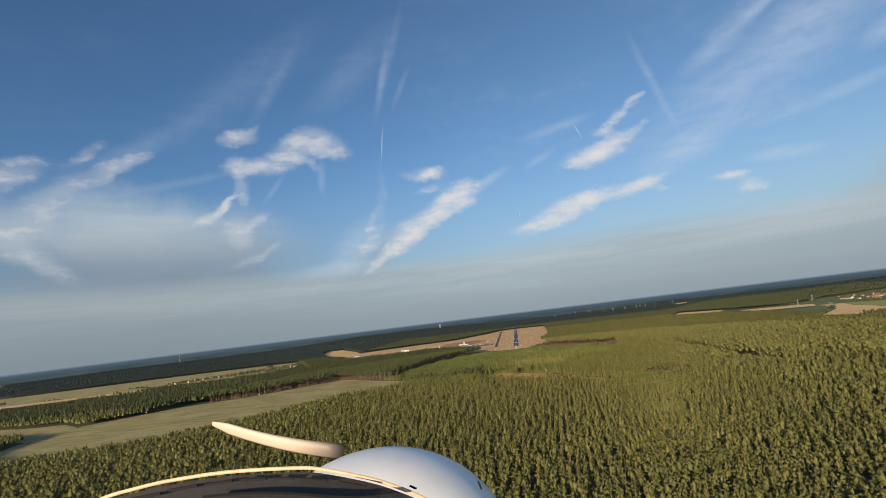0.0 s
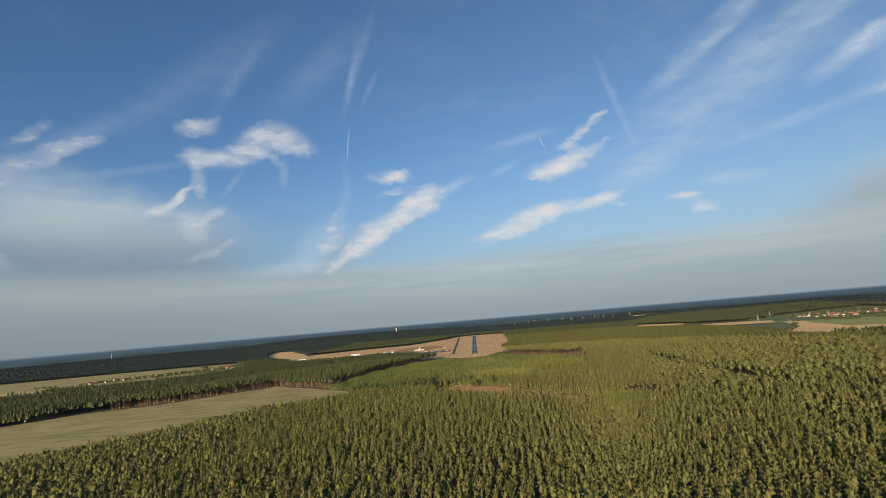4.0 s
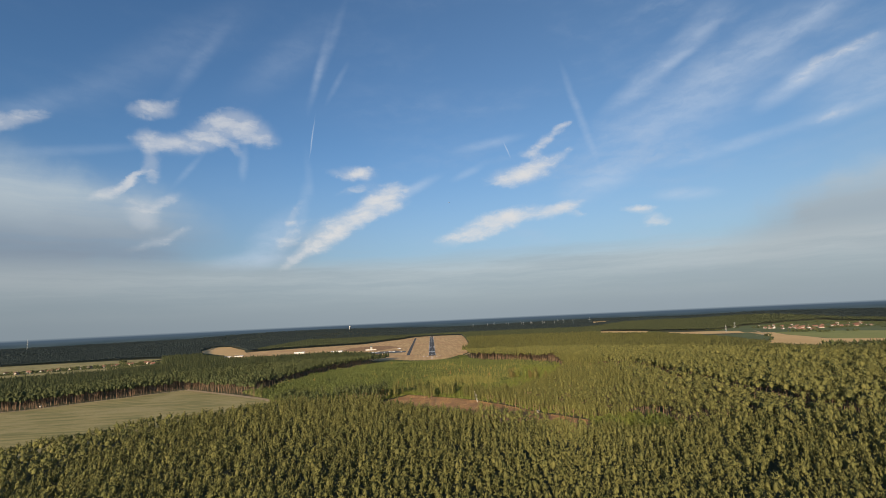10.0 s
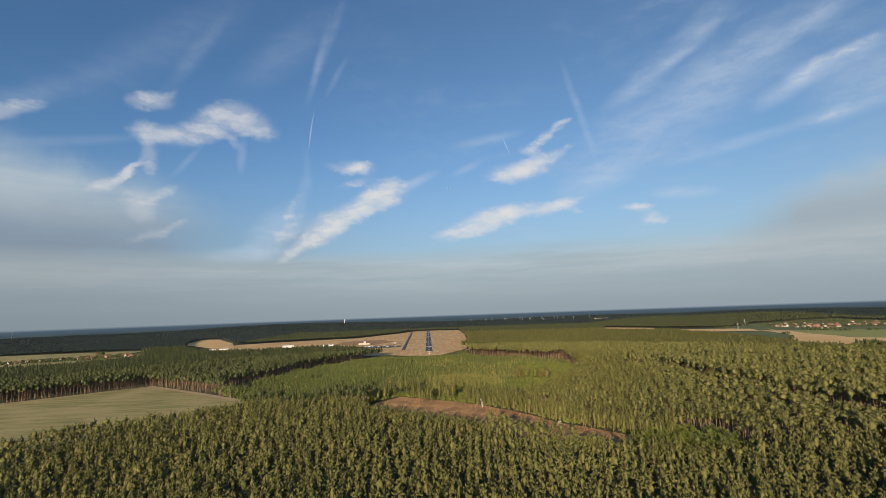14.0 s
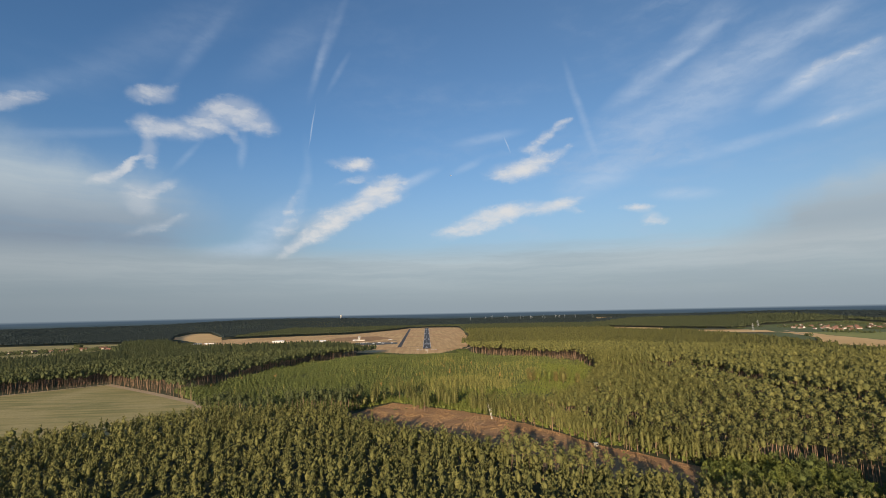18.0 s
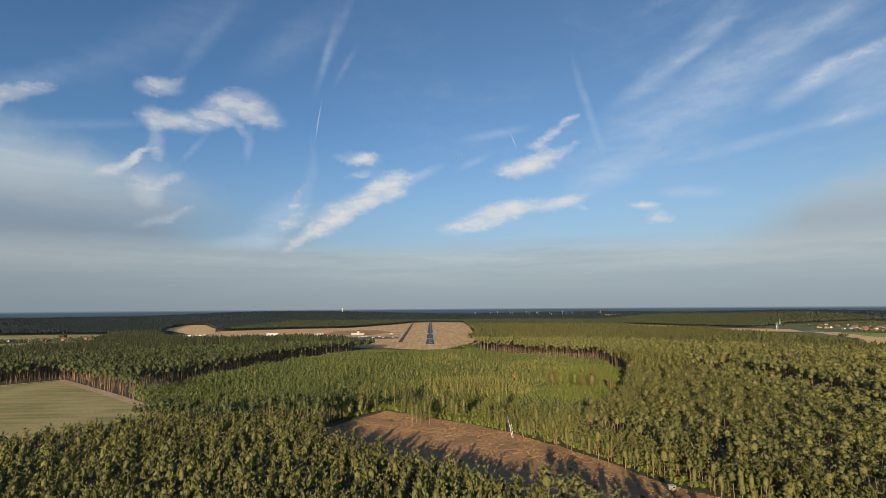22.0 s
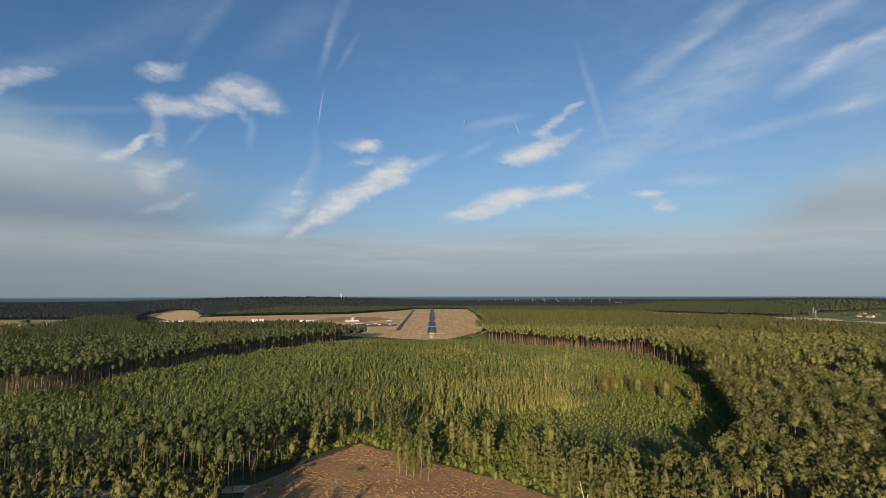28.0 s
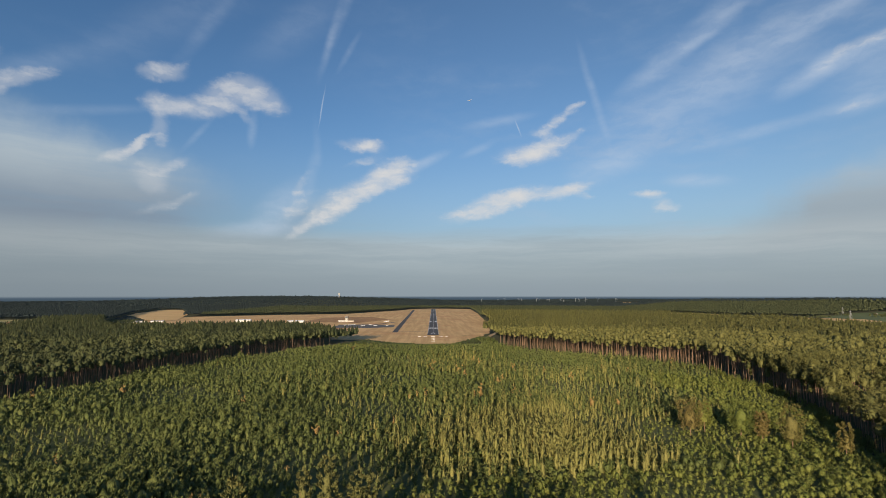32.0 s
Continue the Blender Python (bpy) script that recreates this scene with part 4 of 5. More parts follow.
for band, d0, d1, gaps in BANDS:
    for kind, gap in gaps.items():
        q = np.random.default_rng(kind * 100 + d0)
        span = min(d1 + 50, 5200)
        p = scatter(-min(span * 1.0, 5000), min(span * 1.0, 5000), -1480, min(-834 + span, 4300), gap, q, {1: 0.34, 2: 0.36, 4: 0.36}.get(kind, 0.38))
        p = p[seen(p)]
        d = reach(p)
        p = p[(d >= d0) & (d < d1)]
        p = p[zone(p) == kind]
        if d0 < 400:
            p = p[inside(p[:, 0], p[:, 1], CORNER) == (band == "close")]
        gaps_ = np.sin(p[:, 0] * 0.11 + 3 * np.sin(p[:, 1] * 0.037)) + np.sin(p[:, 1] * 0.13 + 2 * np.sin(p[:, 0] * 0.05)) + q.normal(0, 0.5, len(p))
        p = p[gaps_ < {2: 1.75, 4: 1.6, 1: 2.1}.get(kind, 9)]
        if not len(p):
            continue
        forms = FORMS[band][kind]
        pick = q.integers(0, len(forms), len(p))
        if len(forms) == 8:
            pick = pick % 4 + np.where((line_gap(p, RIM) < 16) | (q.random(len(p)) < 0.12), 4, 0)
        grow = 1.0 if d1 <= 1500 else (1.15 if d1 <= 2500 else 1.9)
        hue = q.random(len(p))
        low_k = lowered(p) if kind in (1, 2, 4, 5) and d1 > 700 else np.ones(len(p))
        clump = np.sin(p[:, 0] * 0.045) + np.sin(p[:, 1] * 0.06 + p[:, 0] * 0.02)
        for i, form in enumerate(forms):
            size = q.uniform(*((0.8, 1.14) if kind in (1, 2, 4) else (0.66, 1.24)), len(p)) * grow
            tall = low_k / max(grow, 1.0) * (0.9 if d0 >= 1500 else 1.0)
            if kind == 1:      # older and taller to the east
                tall = tall * (1 + 0.5 * np.clip((p[:, 0] - 170) / 160, 0, 1))
            if kind == 3:
                scrub = ((p[:, 1] < -655 + 0.12 * p[:, 0]) & (p[:, 0] > -60)) | ((p[:, 0] > 165) & (p[:, 1] < -430)) | (np.hypot((p[:, 0] - 148) / 52, (p[:, 1] + 606) / 40) < 1)
                size = size * np.clip(0.88 + 0.22 * clump, 0.5, 1.3) * np.where(scrub, 0.8, 1.0)
                tall = tall * np.where(p[:, 0] < 66, np.clip(0.0075 * (-125 - p[:, 1]), 0.2, 1.0), np.clip(0.012 * (-60 - p[:, 1]), 0.35, 1.0))
                spr = (hue + 0.25 * np.sin(p[:, 0] * 0.03 + 1.2) * np.sin(p[:, 1] * 0.022 + 2.5) > np.where(np.hypot((p[:, 0] - 72) / 62, (p[:, 1] + 592) / 52) < 1 + 0.3 * np.sin(p[:, 0] * 0.2) * np.sin(p[:, 1] * 0.17), 0.12, np.where((p[:, 0] > 0) & (p[:, 1] < -400), 0.75, np.where((p[:, 0] > -60) & (p[:, 1] < -300), 0.86, 1.1)))) & (pick == i) & ~scrub
                aut = (hue < np.where((p[:, 1] > -600) & (p[:, 1] < -330) & (p[:, 0] > -60), 0.014 + 0.016 * clump, 0.002)) & ~scrub & (pick == i) & ~spr
                rest = (pick == i) & ~spr & ~aut
                low_ = rest & scrub
                rest = rest & ~scrub
                for key, mask in (("spruce", spr), ("autumn", aut), ("scrub", low_)):
                    if mask.any():
                        young_extra[key].append(stamp(LARCH[i % 4] if key == "spruce" else form, p[mask], size[mask], q, tall[mask] * (1.15 if key == "autumn" else 1.0)))
                if rest.any():
                    chunks[kind].append(stamp(form, p[rest], size[rest], q, tall[rest]))
            else:
                mask = pick == i
                if mask.any():
                    if kind == 2:      # younger by the south-western corner
                        tall = np.where((p[:, 1] < -560) & (p[:, 0] < 330), 0.70, 1.0) * tall
                    # Beyond 1500 m crowns take the haze-tinted colours, bluer in the west
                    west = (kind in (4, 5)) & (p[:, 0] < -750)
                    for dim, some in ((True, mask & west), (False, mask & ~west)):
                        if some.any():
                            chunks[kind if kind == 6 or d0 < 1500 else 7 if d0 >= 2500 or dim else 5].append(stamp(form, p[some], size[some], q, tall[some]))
# Low-branched pines and bushes along the far edge of the clearing
q = np.random.default_rng(404)
leg = np.hypot(*np.diff(RIM, axis=0).T)
at = q.random(330) * leg.sum()
spot = np.stack([np.interp(at, np.r_[0, np.cumsum(leg)], RIM[:, i]) for i in (0, 1)], -1) + (q.random((330, 1)) ** 1.4 * 20 - 5.5) * np.array([(0.75, 0.66)]) + q.normal(0, 1.2, (330, 2))
side_pines = [tree_form(h, 1.4, 3.0, k, 20, 13, 0.5, q, 3, 0.18, 1, 0.4, 0.3) for h, k in ((14, "spire"), (16.5, "dome"), (11, "spire"), (14, "dome"))]
for i in range(330):
    one = spot[i:i + 1]
    if i % 3 == 0 or one[0, 0] < 40:
        young_extra["scrub"].append(stamp(FORMS["close"][3][i % 5], one, q.uniform(0.5, 1.2, 1), q))
    else:
        chunks[2].append(stamp(side_pines[i % 4], one, q.uniform(0.8, 1.2, 1), q))
# Bushy pines along its near edge
near_line = np.array([(170, -984), (132, -984), (94, -952), (62, -922), (38, -901), (11, -876), (-25, -848), (-52, -824), (-76, -790)], float)
near_leg = np.hypot(*np.diff(near_line, axis=0).T)
at = q.random(170) * near_leg.sum()
spot = np.stack([np.interp(at, np.r_[0, np.cumsum(near_leg)], near_line[:, i]) for i in (0, 1)], -1) - q.random((170, 1)) * 13 * np.array([(0.6, 0.75)])
for i in range(4):
    chunks[1].append(stamp(side_pines[i], spot[i::4], q.uniform(0.75, 1.05, len(spot[i::4])), q))
at = q.random(300) * leg.sum()
fringe = np.stack([np.interp(at, np.r_[0, np.cumsum(leg)], RIM[:, i]) for i in (0, 1)], -1) + q.uniform(-6.5, 4, (300, 1)) * np.array([(0.75, 0.66)])
for i in range(5):
    young_extra["scrub"].append(stamp(FORMS["close"][3][i], fringe[i::5], q.uniform(0.35, 1.0, 60), q))
# Tree groups and hedges in the eastern fields
for x, y, n, spread, k in GROVES:
    one = np.stack([q.normal(x, spread, n), q.normal(y, spread, n)], -1)
    chunks[6].append(stamp(FORMS["far"][6][n % 2], one, q.uniform(0.8, 1.5, n) * k, q))
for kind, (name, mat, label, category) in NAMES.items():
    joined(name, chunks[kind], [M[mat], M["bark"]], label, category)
joined("young_larches", young_extra["spruce"], [M["spruce"], M["bark"]], "young pale yellow-green larches in the mixed wood", "young trees")
joined("scrub", young_extra["scrub"], [M["scrub"], M["bark"]], "bright green scrub beside the clearing", "scrub")
joined("autumn_trees", young_extra["autumn"], [M["autumn"], M["bark"]], "young trees with orange autumn leaves", "young trees")

# ---- runway markings ----
def mark(x, y, sx, sy, name="marking"):
    part(name, box(x, y, 0.215, sx, sy, 0.04), M["paint"], runway)


for i in range(6):
    mark(-8.2 + 3.28 * i, 172, 1.9, 26)
for y in (420, 828, 1253):
    for x in (-6.6, 6.6):
        mark(x, y, 4.0, 34 if y > 430 else 40)
for y in range(60, 1500, 60):
    if y not in (180,):
        mark(0, y, 0.9, 32)
for x in (-2.2, 2.2):        # the runway's number, as plain bars
    mark(x, 34, 1.4, 16)
mark(0, 1532, 19, 10)
for x in (-9.4, 9.4):
    mark(x, 775, 0.5, 1500)

bm = bmesh.new()
for a, b, wide in (((-90, 1420), (-71, 60), 10), ((-95, 395), (-175, 190), 7), ((-72, 72), (-10, 72), 5), ((-88, 1415), (-10, 1500), 9)):
    d = Vector((b[0] - a[0], b[1] - a[1])).normalized()
    s = Vector((-d.y, d.x)) * wide / 2
    bm.faces.new([bm.verts.new((p[0] + k * s.x, p[1] + k * s.y, 0.18)) for p, k in ((a, 1), (a, -1), (b, -1), (b, 1))])
tagged(part("taxiway", bm, M["asphalt"]), "dark asphalt taxiways beside the runway", "taxiway", kind="structure")
bm = bmesh.new()
bm.faces.new([bm.verts.new((x, y, 0.22)) for x, y in ((-215, 190), (-215, 290), (-150, 300), (-88, 275), (-84, 205), (-140, 178))])
tagged(part("apron", bm, M["apron"]), "grey aircraft parking apron", "apron", kind="structure")
sheet("bare_soil", wavy([(-330, 420), (-330, 640), (-200, 700), (-120, 520), (-190, 360)], 25, 6, 31), 0.16, M["clearing"], "bare reddish soil behind the tower", "soil")
for k, (pts_, wide) in enumerate((([(-430, -512), (-320, -602), (-236, -675), (-186, -748)], 9), ([(-68, -756), (-120, -760), (-186, -748)], 7),
                                  ([(-700, 480), (-560, 415), (-434, 432), (-310, 358)], 8), ([(84, -60), (118, 60), (142, 320)], 7),
                                  ([(-815, -846), (-700, -712), (-583, -658), (-505, -587), (-430, -512)], 5), ([(1060, 182), (1120, 215), (1265, 505)], 7))):
    bm = bmesh.new()
    rows = []
    for i, (x, y) in enumerate(pts_):
        x0, y0 = pts_[max(i - 1, 0)]
        x1, y1 = pts_[min(i + 1, len(pts_) - 1)]
        d = Vector((x1 - x0, y1 - y0)).normalized() * wide / 2
        rows.append((bm.verts.new((x - d.y, y + d.x, 0.55 if k == 5 else 0.2)), bm.verts.new((x + d.y, y - d.x, 0.55 if k == 5 else 0.2))))
    for (a, b), (c, d) in zip(rows, rows[1:]):
        bm.faces.new((a, b, d, c))
    tagged(part("track_%d" % (k + 1), bm, M["sand"]), "pale sandy track along the wood's edge", "track", kind="structure")


def thing(name, x, y, z, turn, label, category, group=""):
    ob = new(name)
    ob.matrix_world = pose(x, y, z, 0, 0, turn)
    return tagged(ob, label, category, group)


# Approach lights in front of the runway: low bars of lamps
approach = thing("approach_light_bar", 0, -40, 0.1, 0, "row of low white approach lights on poles", "approach lights", "approach lights")
part("crossbar", box(0, 0, 1.0, 6.5, 0.5, 0.3, bevel=0.05), M["white_metal"], approach)
for x in (-2.8, 0, 2.8):
    part("post", tube((x, 0, 0), (x, 0, 0.9), 0.12, 0.12), M["steel"], approach)
    part("lamp", tube((x, -0.2, 1.3), (x, 0.5, 1.5), 0.4, 0.3), M["white_metal"], approach)
for x, y in ((-13, -40), (13, -40), (0, -70), (0, -95), (0, -120), (-22, -40), (22, -40)):
    copy_thing(approach, pose(x, y, 0.1)).scale = (0.7, 0.7, 0.7)

# ---- buildings ----


def gable(w_, d, h, over=0.5, thick=0.3):
    """A pitched roof over a w x d plan, its ridge along x; z from the eaves."""
    bm = bmesh.new()
    hw, hd = w_ / 2 + over, d / 2 + over
    top = [(-hw, -hd, 0), (hw, -hd, 0), (hw, 0, h), (-hw, 0, h), (-hw, hd, 0), (hw, hd, 0)]
    up = [bm.verts.new((x, y, z + thick)) for x, y, z in top]
    lo = [bm.verts.new((x, y, z)) for x, y, z in top]
    for a, b, c, d_ in ((0, 1, 2, 3), (3, 2, 5, 4)):
        bm.faces.new((up[a], up[b], up[c], up[d_]))
        bm.faces.new((lo[d_], lo[c], lo[b], lo[a]))
    for a, b in ((0, 1), (1, 2), (2, 5), (5, 4), (4, 3), (3, 0)):
        bm.faces.new((lo[a], lo[b], up[b], up[a]))
    return bm


def gable_walls(w_, d, h, roof_h):
    bm = bmesh.new()
    p = [bm.verts.new((x * w_ / 2, y * d / 2, z)) for x in (-1, 1) for y, z in ((-1, 0), (1, 0), (1, h), (-1, h))]
    tops = [bm.verts.new((x * w_ / 2, 0, h + roof_h)) for x in (-1, 1)]
    bm.faces.new((p[0], p[1], p[2], tops[0], p[3]))
    bm.faces.new((p[4], p[7], tops[1], p[6], p[5]))
    bm.faces.new((p[0], p[3], p[7], p[4]))
    bm.faces.new((p[1], p[5], p[6], p[2]))
    bm.faces.new((p[0], p[4], p[5], p[1]))
    bmesh.ops.recalc_face_normals(bm, faces=bm.faces[:])
    return bm


def house(x, y, turn, w_, d, h, roof_h, wall, roof, label, group, windows=3, name="house"):
    ob = thing(name, x, y, float(ground_z(x, y)), turn, label, "house", group)
    part("wall", gable_walls(w_, d, h, roof_h), M[wall], ob)
    top = part("roof", gable(w_, d, roof_h), M[roof], ob)
    top.location.z = h
    part("chimney", box(w_ * 0.22, 0.6, h + roof_h + 0.2, 0.7, 0.7, 1.8, bevel=0.05), M["brown_roof"], ob)
    for i in range(windows):
        u = -w_ / 2 + w_ * (i + 0.5) / windows
        for side in (-1, 1):
            part("window", box(u, side * d / 2, 1.9, 1.2, 0.16, 1.4), M["window"], ob)
    part("door", box(w_ * 0.05, -d / 2, 1.0, 1.0, 0.2, 2.0), M["brown_roof"], ob)
    return ob


rnd = random.Random(8)
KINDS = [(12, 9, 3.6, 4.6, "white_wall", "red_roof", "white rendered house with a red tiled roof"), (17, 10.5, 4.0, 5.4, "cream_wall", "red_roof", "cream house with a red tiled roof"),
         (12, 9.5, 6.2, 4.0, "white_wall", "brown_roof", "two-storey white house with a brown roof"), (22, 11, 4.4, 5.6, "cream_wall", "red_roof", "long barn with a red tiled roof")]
FIRST = {}
EAST = [(1420, 690), (1440, 640), (1462, 610), (1475, 560), (1490, 520), (1500, 470), (1520, 500), (1535, 450), (1548, 420), (1560, 470), (1580, 440), (1600, 400), (1610, 450),
        (1625, 380), (1560, 520), (1600, 510), (1640, 470), (1660, 420), (1500, 590), (1540, 570), (1590, 560), (1640, 540), (1690, 480), (1700, 530), (1480, 660), (1530, 640),
        (1740, 600), (1770, 560), (1700, 610), (1820, 640), (1375, 590), (1350, 560), (1395, 560), (1372, 530), (1345, 520), (1405, 500), (1430, 470), (1440, 520), (1425, 430), (1460, 400), (1480, 430), (1360, 470), (1385, 430), (1362, 392), (1350, 350), (1378, 330)]
WEST = [(-1255, 2), (-1235, 22), (-1210, 20), (-1190, 40), (-1200, 60), (-1165, 62), (-1150, 90), (-1130, 98), (-1112, 120), (-1090, 132), (-1070, 150), (-1052, 168), (-1030, 180),
        (-1010, 192), (-1000, 215), (-980, 235), (-950, 262), (-925, 235), (-895, 200), (-1230, 60), (-1180, 95), (-1265, 40)]
FAR = [(1000, 2600), (1040, 2640), (1075, 2620), (1110, 2660), (1150, 2650), (1190, 2680), (1230, 2660), (960, 2580), (1280, 2690)]
for where, group in ((EAST, "houses of the eastern village"), (WEST, "houses of the western village"), (FAR, "houses of the far village")):
    for i, (x, y) in enumerate(where):
        k = rnd.choice([0, 0, 1, 1, 2, 3]) if where is not FAR else 0
        w_, d, h, rh, wall, roof, label = KINDS[k]
        x, y, turn = x + rnd.uniform(-9, 9), y + rnd.uniform(-9, 9), rnd.uniform(-25, 25) + (90 if rnd.random() < 0.3 else 0)
        if k not in FIRST:
            FIRST[k] = house(x, y, turn, w_, d, h, rh, wall, roof, label, group, 4 if k == 3 else 3)
            FIRST[k].scale = (0.8, 0.8, 0.8)
        else:
            tagged(copy_thing(FIRST[k], pose(x, y, float(ground_z(x, y)), 0, 0, turn)), group=group)


def hall(x, y, turn, w_, d, h, wall, roof, label, doors=2, z=None):
    ob = thing("hangar", x, y, float(ground_z(x, y)) if z is None else z, turn, label, "hangar")
    part("wall", gable_walls(w_, d, h, h * 0.22), M[wall], ob)
    part("roof", gable(w_, d, h * 0.22, 0.3, 0.25), M[roof], ob).location.z = h
    for i in range(doors):
        u = -w_ / 2 + w_ * (i + 0.5) / doors
        part("door", box(u, -d / 2 - 0.05, h * 0.4, w_ / doors * 0.7, 0.25, h * 0.8), M["grey_roof"], ob)
    return ob


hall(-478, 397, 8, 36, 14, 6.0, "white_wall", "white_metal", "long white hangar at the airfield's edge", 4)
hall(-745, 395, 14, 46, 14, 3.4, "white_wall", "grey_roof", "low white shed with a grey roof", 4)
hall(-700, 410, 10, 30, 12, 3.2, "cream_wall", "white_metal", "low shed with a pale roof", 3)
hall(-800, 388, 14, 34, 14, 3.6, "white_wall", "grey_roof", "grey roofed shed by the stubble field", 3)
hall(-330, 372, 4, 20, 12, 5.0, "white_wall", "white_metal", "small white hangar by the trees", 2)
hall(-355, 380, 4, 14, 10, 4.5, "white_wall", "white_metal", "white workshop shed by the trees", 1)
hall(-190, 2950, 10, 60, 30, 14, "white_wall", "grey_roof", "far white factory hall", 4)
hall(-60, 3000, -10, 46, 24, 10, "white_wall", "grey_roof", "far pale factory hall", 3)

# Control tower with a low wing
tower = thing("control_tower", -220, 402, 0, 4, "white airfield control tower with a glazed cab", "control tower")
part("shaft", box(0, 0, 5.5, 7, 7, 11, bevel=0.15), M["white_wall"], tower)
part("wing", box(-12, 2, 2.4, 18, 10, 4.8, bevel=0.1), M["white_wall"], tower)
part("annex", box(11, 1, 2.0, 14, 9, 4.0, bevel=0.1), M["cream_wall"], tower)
cab = part("cab", box(0, 0, 13.0, 8.4, 8.4, 3.2, bevel=0.3), M["window"], tower, "dark glazed cab")
part("cab_roof", box(0, 0, 14.9, 9.4, 9.4, 0.6, bevel=0.15), M["white_wall"], tower)
part("gallery", box(0, 0, 11.2, 9.6, 9.6, 0.4, bevel=0.08), M["white_wall"], tower)
part("mast", tube((0, 0, 15.2), (0, 0, 20), 0.12, 0.05), M["steel"], tower)
for u in (-20, -16, -12, -8, -5):
    part("window", box(u, -3.0, 2.6, 1.8, 0.2, 1.5), M["window"], tower)
for u in (-2, 2):
    for z in (2.5, 6.0, 8.6):
        part("window", box(u, -3.52, z, 1.4, 0.16, 1.3), M["window"], tower)


def parked_plane(x, y, turn, span=11.0, group="parked aircraft", label="small white aircraft parked on the apron", z=0.25):
    """A high-wing light aircraft."""
    ob = thing("parked_aircraft", x, y, z, turn, label, "aircraft", group)
    k = span / 11.0
    bm = bmesh.new()
    rings = []
    for yy, r, zz in ((3.2, 0.25, 1.25), (2.9, 0.5, 1.3), (1.8, 0.62, 1.4), (0.6, 0.68, 1.55), (-0.8, 0.62, 1.55), (-2.4, 0.38, 1.5), (-4.6, 0.14, 1.55)):
        rings.append([bm.verts.new((k * r * math.cos(a * 0.7854) * 0.85, k * yy, k * (zz + r * math.sin(a * 0.7854)))) for a in range(8)])
    for a, b in zip(rings, rings[1:]):
        for i in range(8):
            bm.faces.new((a[i], b[i], b[(i + 1) % 8], a[(i + 1) % 8]))
    bm.faces.new(rings[0]), bm.faces.new(rings[-1][::-1])
    part("fuselage", bm, M["white_metal"], ob, smooth=True)
    part("wing", box(0, k * 0.6, k * 2.25, span, k * 1.5, k * 0.18, bevel=0.05), M["white_metal"], ob)
    part("tailplane", box(0, -k * 4.3, k * 1.6, k * 3.4, k * 0.9, k * 0.1, bevel=0.03), M["white_metal"], ob)
    part("fin", box(0, -k * 4.4, k * 2.3, k * 0.12, k * 1.1, k * 1.5, bevel=0.03), M["white_metal"], ob)
    part("windscreen", box(0, k * 1.35, k * 1.95, k * 1.0, k * 0.6, k * 0.5, bevel=0.12), M["window"], ob)
    for u, v in ((-1.1, 0.0), (1.1, 0.0), (0, 2.5)):
        leg = part("wheel_leg", tube((k * u, k * v, k * 0.3), (k * u * 0.5, k * v, k * 1.1), 0.06, 0.06), M["steel"], ob)
        part("wheel", tube((k * u - 0.08, k * v, k * 0.3), (k * u + 0.08, k * v, k * 0.3), k * 0.3, k * 0.3, 12), M["asphalt"], leg)
    return ob


parked_plane(-118, 382, 60, 17, label="larger white aircraft parked beside the taxiway")
plane = parked_plane(-128, 232, 80)
for x, y, turn in ((-102, 230, 40), (-155, 232, 110), (-178, 262, 20), (-188, 258, 70), (-196, 250, 140), (-142, 262, 95)):
    copy_thing(plane, pose(x, y, 0.25, 0, 0, turn))
flyer = parked_plane(75, 130, 150, 10, "", "small aircraft flying high in the sky", 470)
flyer.name = "flying_aircraft"

# Water tower on the wooded hill
wx, wy = -629, 2398
wt = thing("water_tower", wx, wy, float(ground_z(wx, wy)), 0, "white concrete water tower over the woods", "water tower")
part("shaft", tube((0, 0, 0), (0, 0, 32), 3.2, 2.6, 16), M["white_wall"], wt)
part("tank", tube((0, 0, 30), (0, 0, 40), 5.0, 6.2, 20), M["white_wall"], wt)
part("cap", tube((0, 0, 40), (0, 0, 42.5), 6.3, 1.0, 20), M["grey_roof"], wt)

# Wind turbines along the horizon


def turbine(x, y, hub, turn, spin):
    ob = thing("wind_turbine", x, y, float(ground_z(x, y)), turn, "white three-bladed wind turbine on the horizon", "wind turbine", "wind farm")
    part("tower", tube((0, 0, 0), (0, 0, hub), 1.1, 0.7, 10), M["turbine_hazed"], ob)
    part("nacelle", box(0, 0.8, hub + 1.0, 2.6, 6.0, 2.6, bevel=0.5), M["turbine_hazed"], ob)
    part("hub", tube((0, -2.2, hub + 1), (0, -3.6, hub + 1), 1.3, 0.5, 12), M["turbine_hazed"], ob)
    for i in range(3):
        a = radians(spin + 120 * i)
        tip = Vector((math.sin(a), 0, math.cos(a))) * hub * 0.42
        part("blade", tube((0, -3, hub + 1), (tip.x, -3, hub + 1 + tip.z), 0.8, 0.25, 6), M["turbine_hazed"], ob)
    return ob


for i, a in enumerate((5.6, 7.5, 8.3, 9.9, 10.2, 11.9, 12.2, 13.1, 13.3, 14.6, 14.9, 16.2, 16.6, 17.3, 18.6, 20.5)):
    dist = 3850 + rnd.uniform(-250, 120)
    turbine(math.sin(radians(a)) * dist, math.cos(radians(a)) * dist - 900, 31 + rnd.uniform(-4, 4), rnd.uniform(-20, 20), rnd.uniform(0, 120))


